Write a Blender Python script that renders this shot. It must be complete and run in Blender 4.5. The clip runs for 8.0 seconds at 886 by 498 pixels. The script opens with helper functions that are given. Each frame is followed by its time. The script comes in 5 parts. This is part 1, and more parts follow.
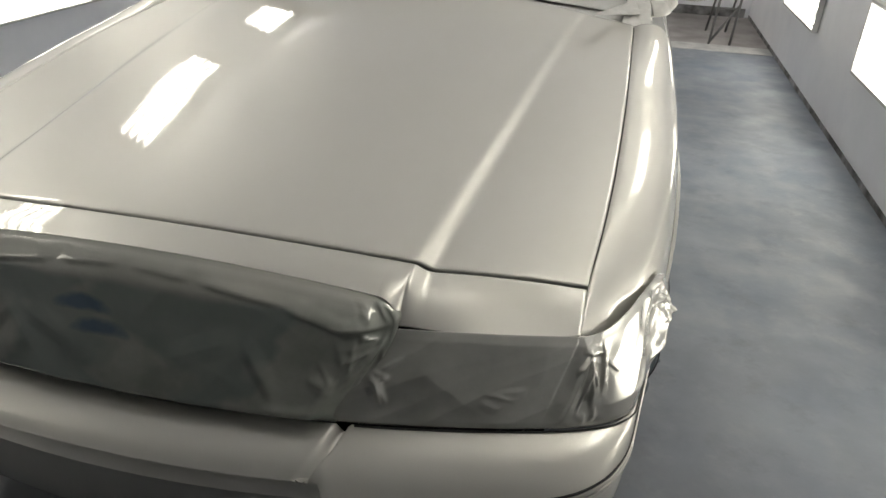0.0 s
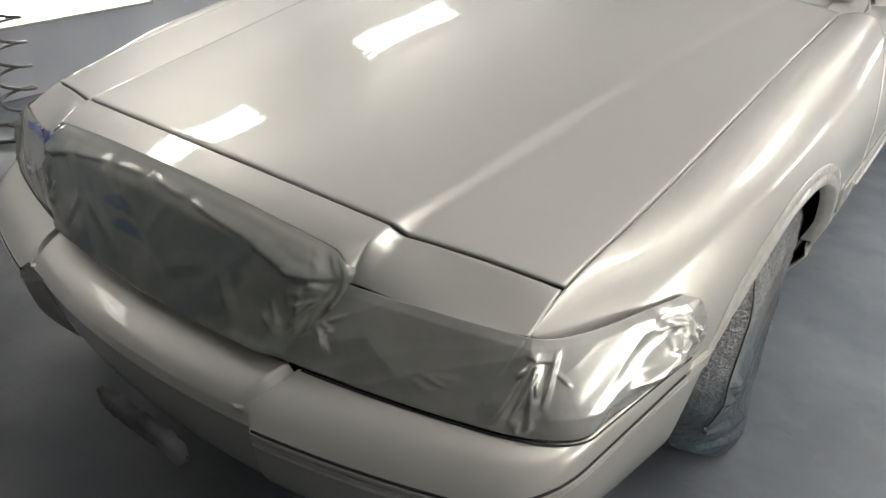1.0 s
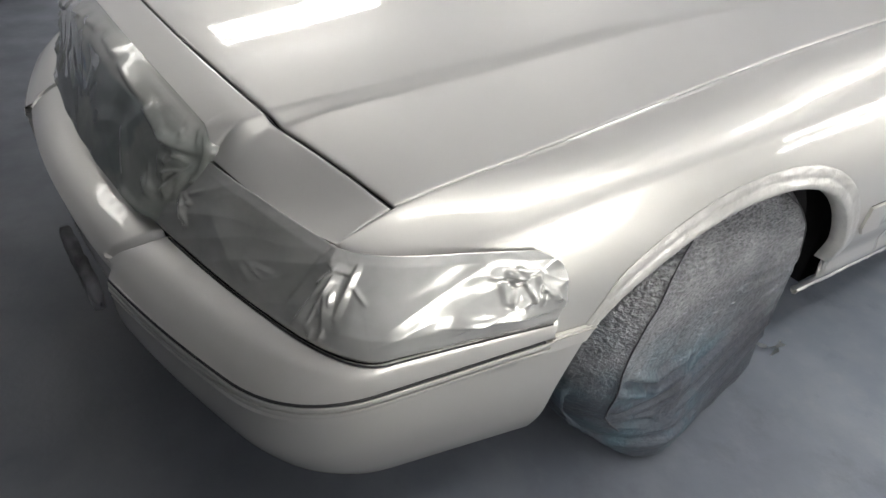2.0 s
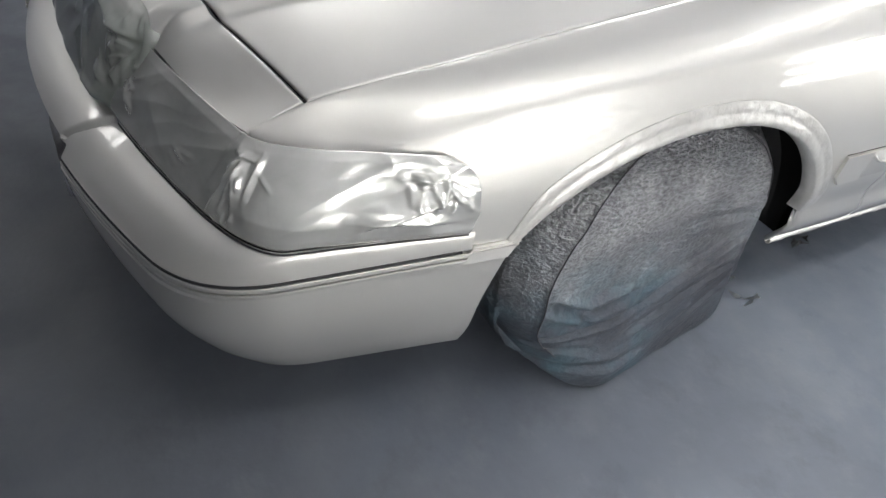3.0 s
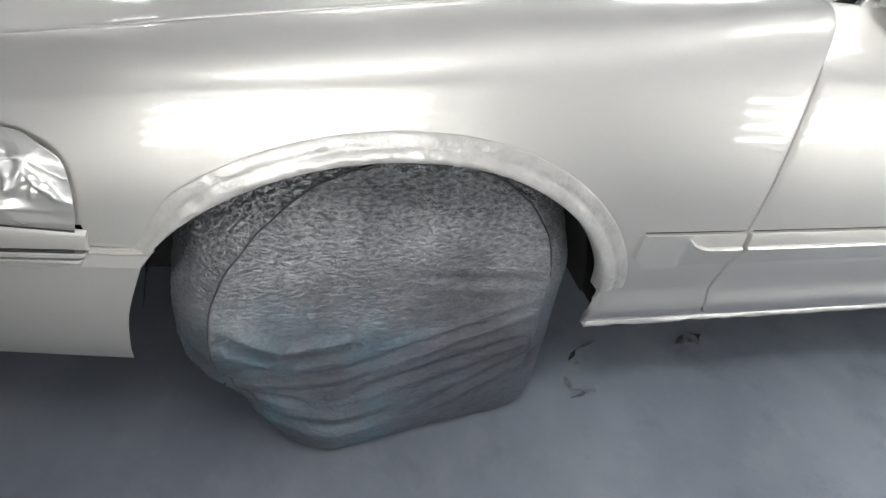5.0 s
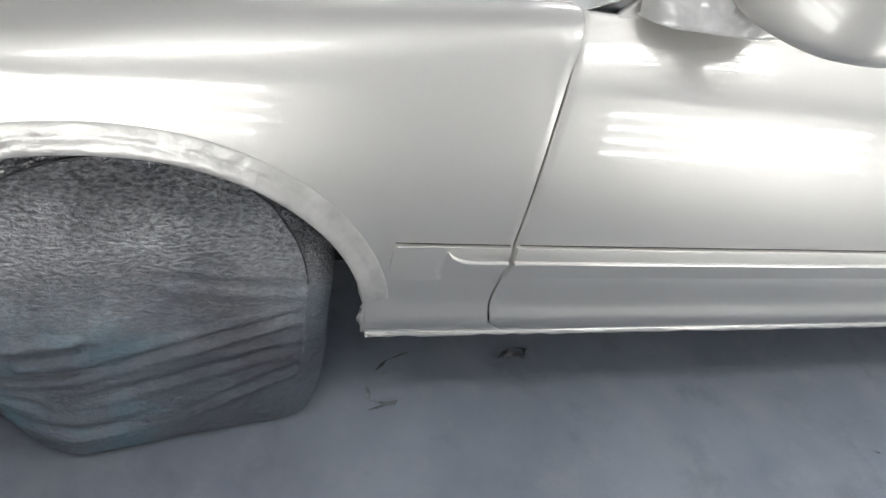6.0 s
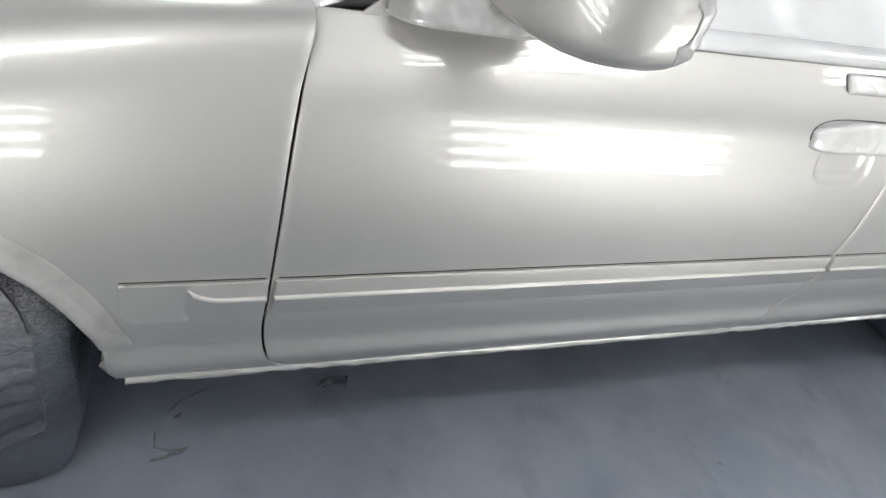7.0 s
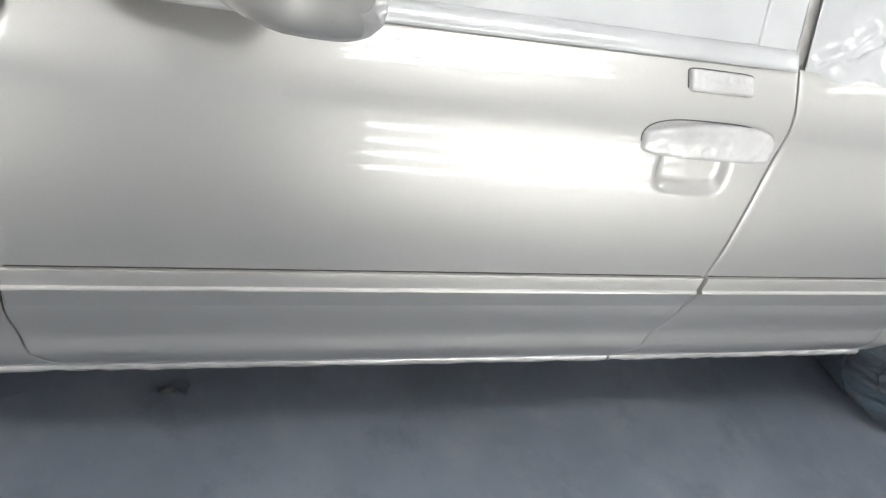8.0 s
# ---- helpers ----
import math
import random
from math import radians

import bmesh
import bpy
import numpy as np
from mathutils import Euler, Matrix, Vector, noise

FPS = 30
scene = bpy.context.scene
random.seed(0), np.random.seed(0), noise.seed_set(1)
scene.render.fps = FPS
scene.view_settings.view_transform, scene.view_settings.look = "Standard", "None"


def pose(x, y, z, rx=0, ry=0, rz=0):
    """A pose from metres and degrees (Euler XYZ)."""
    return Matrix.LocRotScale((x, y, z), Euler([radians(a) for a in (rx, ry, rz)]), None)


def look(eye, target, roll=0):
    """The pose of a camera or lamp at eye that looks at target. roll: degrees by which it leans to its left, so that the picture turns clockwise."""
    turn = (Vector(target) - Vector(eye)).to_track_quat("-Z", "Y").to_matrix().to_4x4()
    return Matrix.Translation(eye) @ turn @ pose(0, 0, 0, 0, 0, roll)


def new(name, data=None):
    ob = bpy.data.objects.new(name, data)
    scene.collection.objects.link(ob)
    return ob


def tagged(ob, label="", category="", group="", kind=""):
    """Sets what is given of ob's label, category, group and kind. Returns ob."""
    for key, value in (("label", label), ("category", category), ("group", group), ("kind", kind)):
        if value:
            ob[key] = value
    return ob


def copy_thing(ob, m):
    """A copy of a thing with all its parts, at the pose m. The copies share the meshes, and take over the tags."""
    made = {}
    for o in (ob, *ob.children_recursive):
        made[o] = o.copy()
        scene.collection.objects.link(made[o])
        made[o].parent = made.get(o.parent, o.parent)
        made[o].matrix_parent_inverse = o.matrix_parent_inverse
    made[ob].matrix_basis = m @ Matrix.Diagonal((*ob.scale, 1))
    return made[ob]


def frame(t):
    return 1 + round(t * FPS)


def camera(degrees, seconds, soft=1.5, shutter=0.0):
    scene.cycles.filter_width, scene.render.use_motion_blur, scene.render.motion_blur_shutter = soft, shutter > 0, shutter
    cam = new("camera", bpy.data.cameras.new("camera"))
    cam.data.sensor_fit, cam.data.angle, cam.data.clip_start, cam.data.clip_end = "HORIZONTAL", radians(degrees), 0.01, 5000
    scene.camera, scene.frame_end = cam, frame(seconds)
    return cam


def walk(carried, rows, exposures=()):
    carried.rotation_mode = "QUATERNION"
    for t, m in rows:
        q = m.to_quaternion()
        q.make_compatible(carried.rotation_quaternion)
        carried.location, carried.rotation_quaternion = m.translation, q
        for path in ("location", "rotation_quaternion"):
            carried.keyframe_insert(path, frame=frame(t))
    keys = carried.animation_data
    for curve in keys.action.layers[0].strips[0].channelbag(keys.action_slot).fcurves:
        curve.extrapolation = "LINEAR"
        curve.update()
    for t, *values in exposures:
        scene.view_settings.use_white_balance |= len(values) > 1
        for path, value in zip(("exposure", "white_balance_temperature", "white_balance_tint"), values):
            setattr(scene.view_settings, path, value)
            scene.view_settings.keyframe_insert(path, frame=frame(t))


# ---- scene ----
cam = camera(62.6, 8.0)
PATH = [
    (0, (0.768, -0.621, 1.442), (0.390, 1.093, 0.482), 2.45),
    (0.5, (1.032, -0.508, 1.430), (0.266, 1.05, 0.437), 2.85),
    (1, (1.217, -0.35, 1.405), (0.179, 1.017, 0.378), 1.4),
    (1.5, (1.380, -0.092, 1.366), (0.236, 1.119, 0.259), 5.65),
    (1.7, (1.463, -0.037, 1.353), (0.238, 1.096, 0.251), 5.8),
    (2.8, (1.769, 0.172, 1.331), (0.435, 0.968, 0.072), 7.2),
    (3, (1.767, 0.206, 1.321), (0.46, 1.043, 0.059), 8.3),
    (3.5, (1.751, 0.303, 1.298), (0.409, 1.084, 0.037), 6.0),
    (4, (1.823, 0.529, 1.281), (0.353, 1.203, 0.104), 9.7),
    (4.5, (1.881, 0.73, 1.299), (0.394, 1.33, 0.104), 10.7),
    (5, (1.899, 0.997, 1.276), (0.417, 1.568, 0.061), 11.7),
    (5.2, (1.9, 1.089, 1.303), (0.427, 1.723, 0.108), 12.9),
    (6.3, (1.942, 1.511, 1.324), (0.484, 2.137, 0.106), 16.5),
    (6.5, (1.914, 1.568, 1.324), (0.474, 2.253, 0.118), 17.1),
    (7, (1.851, 1.737, 1.339), (0.452, 2.531, 0.151), 17.4),
    (7.5, (1.865, 1.938, 1.356), (0.431, 2.706, 0.193), 17.4),
    (8, (1.933, 2.239, 1.348), (0.433, 2.858, 0.179), 15.4),
]
LOOKS = [(0.0, 0.43, 7250, 5.0), (1.0, 0.61, 7050, 7.0), (1.7, 0.71, 6750, 8.5), (3.0, 0.92, 6450, 9.0), (5.0, 0.76, 6450, 8.5), (6.5, 0.56, 6400, 8.5), (8.0, 0.46, 6400, 8.5)]
walk(cam, [(t, look(eye, target, roll)) for t, eye, target, roll in PATH], LOOKS)
# ---------------------------------------------------------------- world, lights
world = bpy.data.worlds.new("world")
scene.world = world
world.use_nodes = True
world.node_tree.nodes["Background"].inputs["Color"].default_value = (0.5, 0.53, 0.58, 1)
world.node_tree.nodes["Background"].inputs["Strength"].default_value = 0.05
TUBE = 17.0          # glow of the fluorescent tubes


# ---------------------------------------------------------------- materials
def mat(name, colour=(0.5, 0.5, 0.5), rough=0.5, metal=0.0, coat=0.0, spec=0.5):
    m = bpy.data.materials.new(name)
    m.use_nodes = True
    b = m.node_tree.nodes["Principled BSDF"]
    b.inputs["Base Color"].default_value = (*colour, 1)
    b.inputs["Roughness"].default_value = rough
    b.inputs["Metallic"].default_value = metal
    b.inputs["Coat Weight"].default_value = coat
    b.inputs["Coat Roughness"].default_value = 0.02
    b.inputs["Specular IOR Level"].default_value = spec
    return m


def node(m, kind, **values):
    n = m.node_tree.nodes.new(kind)
    for key, value in values.items():
        n.inputs[key.replace("_", " ")].default_value = value
    return n


def link(m, a, b):
    m.node_tree.links.new(a, b)


def bsdf(m):
    return m.node_tree.nodes["Principled BSDF"]


def coords(m, stretch=(1, 1, 1), turn=(0, 0, 0)):
    tc = node(m, "ShaderNodeTexCoord")
    mp = node(m, "ShaderNodeMapping")
    mp.inputs["Scale"].default_value = stretch
    mp.inputs["Rotation"].default_value = turn
    link(m, tc.outputs["Object"], mp.inputs["Vector"])
    return mp.outputs["Vector"]


def noise_tex(m, vec, scale, detail=4.0, rough=0.55):
    n = node(m, "ShaderNodeTexNoise", Scale=scale, Detail=detail, Roughness=rough)
    link(m, vec, n.inputs["Vector"])
    return n.outputs["Fac"]


def ramp(m, fac, stops):
    r = node(m, "ShaderNodeValToRGB")
    els = r.color_ramp.elements
    while len(els) < len(stops):
        els.new(0.5)
    for e, (p, c) in zip(els, stops):
        e.position = p
        e.color = (*c, 1) if len(c) == 3 else c
    link(m, fac, r.inputs["Fac"])
    return r.outputs["Color"]


def mixed(m, fac, a, b, how="MIX"):
    n = node(m, "ShaderNodeMix")
    n.data_type = "RGBA"
    n.blend_type = how
    for sock, val in ((n.inputs[0], fac), (n.inputs[6], a), (n.inputs[7], b)):
        if isinstance(val, bpy.types.NodeSocket):
            link(m, val, sock)
        else:
            sock.default_value = val if isinstance(val, float) else (*val, 1)
    return n.outputs[2]


def bump(m, height, strength=0.3, dist=0.01, onto=None):
    n = node(m, "ShaderNodeBump", Strength=strength, Distance=dist)
    link(m, height, n.inputs["Height"])
    if onto is not None:
        link(m, onto, n.inputs["Normal"])
    link(m, n.outputs["Normal"], bsdf(m).inputs["Normal"])
    return n.outputs["Normal"]


def gray(v):
    return (v, v, v)


# fresh metallic paint under clear coat
PAINT = mat("champagne_metallic_paint", (0.62, 0.605, 0.56), 0.47, 0.78, 1.0)
_v = coords(PAINT)
_flake = noise_tex(PAINT, _v, 900.0, 2.0)
_cloud = noise_tex(PAINT, _v, 3.0, 3.0)
_c = mixed(PAINT, 0.10, (0.63, 0.615, 0.575), ramp(PAINT, _flake, [(0.35, gray(0.40)), (0.65, (0.80, 0.78, 0.73))]))
_c = mixed(PAINT, 0.06, _c, ramp(PAINT, _cloud, [(0.3, gray(0.52)), (0.7, gray(0.70))]))
link(PAINT, _c, bsdf(PAINT).inputs["Base Color"])
_peel = node(PAINT, "ShaderNodeBump", Strength=0.05, Distance=0.001)
link(PAINT, noise_tex(PAINT, _v, 140.0, 2.0), _peel.inputs["Height"])
link(PAINT, _peel.outputs["Normal"], bsdf(PAINT).inputs["Coat Normal"])

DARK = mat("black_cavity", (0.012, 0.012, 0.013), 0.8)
RUBBER = mat("black_rubber", (0.02, 0.02, 0.021), 0.65)

# thin masking film dusted with overspray
FILM = mat("masking_film", (0.30, 0.295, 0.27), 0.27, 0.60, 0.5)
_v = coords(FILM)
_n = noise_tex(FILM, _v, 9.0, 5.0)
link(FILM, ramp(FILM, _n, [(0.3, (0.52, 0.52, 0.495)), (0.7, (0.70, 0.69, 0.655))]), bsdf(FILM).inputs["Base Color"])
bump(FILM, noise_tex(FILM, _v, 60.0, 3.0, 0.5), 0.06, 0.004)

COVER_FILM = mat("pale_cover_film", (0.7, 0.69, 0.67), 0.30, 0.15, 0.5)
_v = coords(COVER_FILM)
link(COVER_FILM, ramp(COVER_FILM, noise_tex(COVER_FILM, _v, 18.0, 5.0), [(0.3, (0.62, 0.61, 0.585)), (0.7, (0.78, 0.77, 0.745))]), bsdf(COVER_FILM).inputs["Base Color"])
bump(COVER_FILM, noise_tex(COVER_FILM, _v, 70.0, 3.0, 0.5), 0.06, 0.004)

TAPE = mat("overspray_tape", (0.52, 0.51, 0.48), 0.36, 0.35, 0.3)
_v = coords(TAPE)
link(TAPE, ramp(TAPE, noise_tex(TAPE, _v, 25.0, 5.0), [(0.3, (0.44, 0.432, 0.41)), (0.7, (0.58, 0.57, 0.54))]), bsdf(TAPE).inputs["Base Color"])
bump(TAPE, noise_tex(TAPE, _v, 70.0, 3.0), 0.45, 0.004)

CLOTH = mat("wheel_cover_cloth", (0.15, 0.16, 0.17), 0.30, 0.35, 0.0, 0.25)
_v = coords(CLOTH)
_a = ramp(CLOTH, noise_tex(CLOTH, _v, 6.0, 7.0, 0.65), [(0.3, (0.24, 0.242, 0.25)), (0.52, (0.45, 0.452, 0.46)), (0.72, (0.68, 0.68, 0.685))])
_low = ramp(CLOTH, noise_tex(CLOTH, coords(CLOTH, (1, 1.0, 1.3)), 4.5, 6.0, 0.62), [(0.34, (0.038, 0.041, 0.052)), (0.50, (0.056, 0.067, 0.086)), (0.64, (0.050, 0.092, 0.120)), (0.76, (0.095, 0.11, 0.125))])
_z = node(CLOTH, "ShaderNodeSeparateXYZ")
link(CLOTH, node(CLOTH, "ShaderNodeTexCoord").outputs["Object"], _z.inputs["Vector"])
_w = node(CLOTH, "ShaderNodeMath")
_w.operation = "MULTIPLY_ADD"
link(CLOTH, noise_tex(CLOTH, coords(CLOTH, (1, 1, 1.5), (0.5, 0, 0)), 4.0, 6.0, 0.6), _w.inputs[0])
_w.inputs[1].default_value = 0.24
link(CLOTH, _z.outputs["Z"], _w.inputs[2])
# paler, more metallic and more crinkled towards the top, darker and bluer below
_upper = ramp(CLOTH, _w.outputs[0], [(0.38, gray(0.05)), (0.78, gray(1.0))])
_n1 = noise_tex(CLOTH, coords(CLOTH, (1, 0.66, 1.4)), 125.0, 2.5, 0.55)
# crinkle shading put into the colour: bright ridges, dark creases
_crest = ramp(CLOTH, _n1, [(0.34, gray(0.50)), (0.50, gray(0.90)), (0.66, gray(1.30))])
_crinkle_tone = mixed(CLOTH, ramp(CLOTH, _upper, [(0.0, gray(0.15)), (1.0, gray(1.0))]), gray(1.0), _crest)
_col = mixed(CLOTH, 1.0, mixed(CLOTH, _upper, _low, _a), _crinkle_tone, "MULTIPLY")
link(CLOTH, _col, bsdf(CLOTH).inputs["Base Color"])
_n0 = node(CLOTH, "ShaderNodeBump", Strength=0.5, Distance=0.016)
link(CLOTH, noise_tex(CLOTH, coords(CLOTH, (1, 0.8, 1.5)), 26.0, 5.0, 0.6), _n0.inputs["Height"])
_n2 = node(CLOTH, "ShaderNodeBump", Distance=0.035)
link(CLOTH, _n1, _n2.inputs["Height"])
link(CLOTH, ramp(CLOTH, _upper, [(0.0, gray(0.06)), (1.0, gray(0.9))]), _n2.inputs["Strength"])
link(CLOTH, _n0.outputs["Normal"], _n2.inputs["Normal"])
link(CLOTH, _n2.outputs["Normal"], bsdf(CLOTH).inputs["Normal"])
link(CLOTH, ramp(CLOTH, _upper, [(0.0, gray(0.60)), (1.0, gray(0.27))]), bsdf(CLOTH).inputs["Roughness"])
link(CLOTH, ramp(CLOTH, _upper, [(0.0, gray(0.0)), (1.0, gray(0.80))]), bsdf(CLOTH).inputs["Metallic"])

FLOOR = mat("grey_painted_concrete", (0.17, 0.185, 0.21), 0.5)
_v = coords(FLOOR)
_big = ramp(FLOOR, noise_tex(FLOOR, _v, 1.3, 5.0, 0.55), [(0.32, (0.128, 0.146, 0.180)), (0.5, (0.170, 0.191, 0.231)), (0.68, (0.220, 0.245, 0.290))])
_smear = ramp(FLOOR, noise_tex(FLOOR, coords(FLOOR, (1.0, 1.15, 1.0), (0, 0, 0.5)), 3.4, 8.0, 0.66), [(0.50, gray(0.0)), (0.72, gray(1.0))])
_fine = ramp(FLOOR, noise_tex(FLOOR, _v, 9.0, 7.0, 0.65), [(0.54, gray(0.0)), (0.74, gray(1.0))])
_blue = ramp(FLOOR, noise_tex(FLOOR, _v, 2.3, 4.0), [(0.5, gray(0.0)), (0.7, gray(1.0))])
_c = mixed(FLOOR, mixed(FLOOR, 0.40, gray(0.0), _smear), _big, (0.255, 0.272, 0.298))
_c = mixed(FLOOR, mixed(FLOOR, 0.28, gray(0.0), _fine), _c, (0.30, 0.31, 0.325))
_c = mixed(FLOOR, mixed(FLOOR, 0.35, gray(0.0), _blue), _c, (0.10, 0.135, 0.19))
_smudge = ramp(FLOOR, noise_tex(FLOOR, coords(FLOOR, (1.0, 1.1, 1.0), (0, 0, 0.8)), 4.6, 8.0, 0.68), [(0.55, gray(0.0)), (0.74, gray(1.0))])
_c = mixed(FLOOR, mixed(FLOOR, 0.50, gray(0.0), _smudge), _c, (0.085, 0.092, 0.115))
# shade before the car put into the floor colour, darker towards the entrance
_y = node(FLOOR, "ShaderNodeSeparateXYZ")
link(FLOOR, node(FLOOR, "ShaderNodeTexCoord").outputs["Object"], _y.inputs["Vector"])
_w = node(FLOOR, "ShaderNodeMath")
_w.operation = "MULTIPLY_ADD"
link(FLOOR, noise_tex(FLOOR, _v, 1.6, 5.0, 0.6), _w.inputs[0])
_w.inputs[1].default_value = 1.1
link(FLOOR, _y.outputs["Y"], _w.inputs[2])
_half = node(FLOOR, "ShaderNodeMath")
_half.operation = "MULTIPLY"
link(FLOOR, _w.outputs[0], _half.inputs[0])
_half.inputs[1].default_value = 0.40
_front_shade = ramp(FLOOR, _half.outputs[0], [(0.16, gray(0.78)), (0.48, gray(0.50)), (0.96, gray(0.0))])
_c = mixed(FLOOR, _front_shade, _c, (0.040, 0.041, 0.047))
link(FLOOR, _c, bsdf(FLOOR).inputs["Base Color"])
link(FLOOR, ramp(FLOOR, noise_tex(FLOOR, _v, 5.0, 6.0), [(0.3, gray(0.35)), (0.7, gray(0.7))]), bsdf(FLOOR).inputs["Roughness"])
bump(FLOOR, noise_tex(FLOOR, _v, 60.0, 6.0), 0.2, 0.004)

WALL = mat("white_booth_panel", (0.74, 0.745, 0.76), 0.4)
_v = coords(WALL)
link(WALL, ramp(WALL, noise_tex(WALL, _v, 2.2, 5.0), [(0.3, (0.72, 0.735, 0.79)), (0.7, (0.82, 0.83, 0.875))]), bsdf(WALL).inputs["Base Color"])

GLOW = bpy.data.materials.new("fluorescent_tube")
GLOW.use_nodes = True
_e = node(GLOW, "ShaderNodeEmission", Strength=TUBE)
_e.inputs["Color"].default_value = (1.0, 0.985, 0.96, 1)
link(GLOW, _e.outputs["Emission"], GLOW.node_tree.nodes["Material Output"].inputs["Surface"])
# lower lights weakened to hold down the glow on doors and floor
LOW_GLOW = GLOW.copy()
LOW_GLOW.name = "weakened_fluorescent_tube"
LOW_GLOW.node_tree.nodes["Emission"].inputs["Strength"].default_value = 0.62 * TUBE
# dimmed further, only to balance the brightness of grille and bumper
DIM_GLOW = GLOW.copy()
DIM_GLOW.name = "dimmed_fluorescent_tube"
DIM_GLOW.node_tree.nodes["Emission"].inputs["Strength"].default_value = 0.42 * TUBE
REFLECTOR = mat("dusty_grey_reflector", (0.50, 0.50, 0.50), 0.5)

# unseen end wall, its grey chosen to bounce light onto the car's front
SHUTTER = mat("unseen_entrance_end", (0.30, 0.30, 0.305), 0.6)
_v = coords(SHUTTER)
link(SHUTTER, ramp(SHUTTER, noise_tex(SHUTTER, _v, 2.0, 5.0), [(0.3, gray(0.40)), (0.7, gray(0.54))]), bsdf(SHUTTER).inputs["Base Color"])
GRIME_SHADE = mat("grime_and_shade", (0.12, 0.12, 0.13), 0.8)
link(GRIME_SHADE, ramp(GRIME_SHADE, noise_tex(GRIME_SHADE, coords(GRIME_SHADE), 6.0, 6.0), [(0.35, gray(0.05)), (0.65, (0.30, 0.30, 0.32))]), bsdf(GRIME_SHADE).inputs["Base Color"])
STRIP = mat("pale_floor_strip", (0.42, 0.42, 0.42), 0.6)
link(STRIP, ramp(STRIP, noise_tex(STRIP, coords(STRIP), 8.0, 6.0), [(0.35, (0.30, 0.30, 0.31)), (0.65, (0.46, 0.46, 0.46))]), bsdf(STRIP).inputs["Base Color"])
BROWN = mat("stained_floor", (0.27, 0.25, 0.25), 0.6)
link(BROWN, ramp(BROWN, noise_tex(BROWN, coords(BROWN), 4.0, 6.0), [(0.35, (0.21, 0.195, 0.195)), (0.65, (0.32, 0.30, 0.30))]), bsdf(BROWN).inputs["Base Color"])
HOSE = mat("dusty_grey_hose", (0.11, 0.11, 0.12), 0.5)
link(HOSE, ramp(HOSE, noise_tex(HOSE, coords(HOSE), 20.0, 4.0), [(0.35, (0.07, 0.07, 0.078)), (0.65, (0.17, 0.17, 0.18))]), bsdf(HOSE).inputs["Base Color"])
STEEL = mat("dull_steel", (0.16, 0.16, 0.165), 0.5, 0.6)
SEAM = mat("dark_stitching", (0.05, 0.05, 0.055), 0.8)
SCRAP = mat("scrap", (0.10, 0.11, 0.115), 0.6)
link(SCRAP, ramp(SCRAP, noise_tex(SCRAP, coords(SCRAP), 60.0, 3.0), [(0.4, gray(0.05)), (0.65, (0.14, 0.15, 0.16))]), bsdf(SCRAP).inputs["Base Color"])
FLAKE = mat("peeled_floor_paint", (0.26, 0.29, 0.31), 0.5)
link(FLAKE, ramp(FLAKE, noise_tex(FLAKE, coords(FLAKE), 40.0, 3.0), [(0.35, (0.34, 0.36, 0.38)), (0.65, (0.50, 0.53, 0.54))]), bsdf(FLAKE).inputs["Base Color"])

# clear film with a bloom of overspray
WRAP = mat("clear_wrap", (0.60, 0.595, 0.57), 0.28, 0.2, 0.8)
_v = coords(WRAP)
link(WRAP, ramp(WRAP, noise_tex(WRAP, _v, 30.0, 5.0), [(0.3, (0.52, 0.515, 0.495)), (0.7, (0.66, 0.65, 0.625))]), bsdf(WRAP).inputs["Base Color"])
WINDOW_FILM = mat("window_film", (0.62, 0.635, 0.63), 0.22, 0.1, 0.7)
_v = coords(WINDOW_FILM)
link(WINDOW_FILM, ramp(WINDOW_FILM, noise_tex(WINDOW_FILM, _v, 4.0, 5.0), [(0.3, (0.66, 0.665, 0.655)), (0.7, (0.80, 0.80, 0.79))]), bsdf(WINDOW_FILM).inputs["Base Color"])

BLUE = mat("blue_masking_tape", (0.20, 0.27, 0.62), 0.4, 0.0, 0.3)
link(BLUE, ramp(BLUE, noise_tex(BLUE, coords(BLUE), 40.0, 3.0), [(0.35, (0.13, 0.19, 0.50)), (0.65, (0.30, 0.36, 0.70))]), bsdf(BLUE).inputs["Base Color"])

# film over the grille: where it clings the dark grille shows through, where it stands off it is milky
GRILLE_FILM = mat("grille_film", (0.2, 0.2, 0.18), 0.24, 0.15, 0.8)
_v = coords(GRILLE_FILM)
_cling = ramp(GRILLE_FILM, noise_tex(GRILLE_FILM, coords(GRILLE_FILM, (1, 1, 1.4)), 4.6, 3.0, 0.45), [(0.47, gray(0.0)), (0.53, gray(1.0))])
_milk = ramp(GRILLE_FILM, noise_tex(GRILLE_FILM, _v, 9.0, 5.0), [(0.35, (0.27, 0.285, 0.265)), (0.68, (0.39, 0.395, 0.365))])
_dark = ramp(GRILLE_FILM, noise_tex(GRILLE_FILM, _v, 6.0, 4.0), [(0.35, (0.185, 0.220, 0.222)), (0.68, (0.250, 0.280, 0.270))])
_c = mixed(GRILLE_FILM, mixed(GRILLE_FILM, 0.80, gray(0.0), _cling), _milk, _dark)
_z = node(GRILLE_FILM, "ShaderNodeSeparateXYZ")
link(GRILLE_FILM, node(GRILLE_FILM, "ShaderNodeTexCoord").outputs["Object"], _z.inputs["Vector"])


def maths(m, how, a, b):
    n = node(m, "ShaderNodeMath")
    n.operation = how
    for sock, val in ((n.inputs[0], a), (n.inputs[1], b)):
        if isinstance(val, bpy.types.NodeSocket):
            link(m, val, sock)
        else:
            sock.default_value = val
    return n.outputs[0]


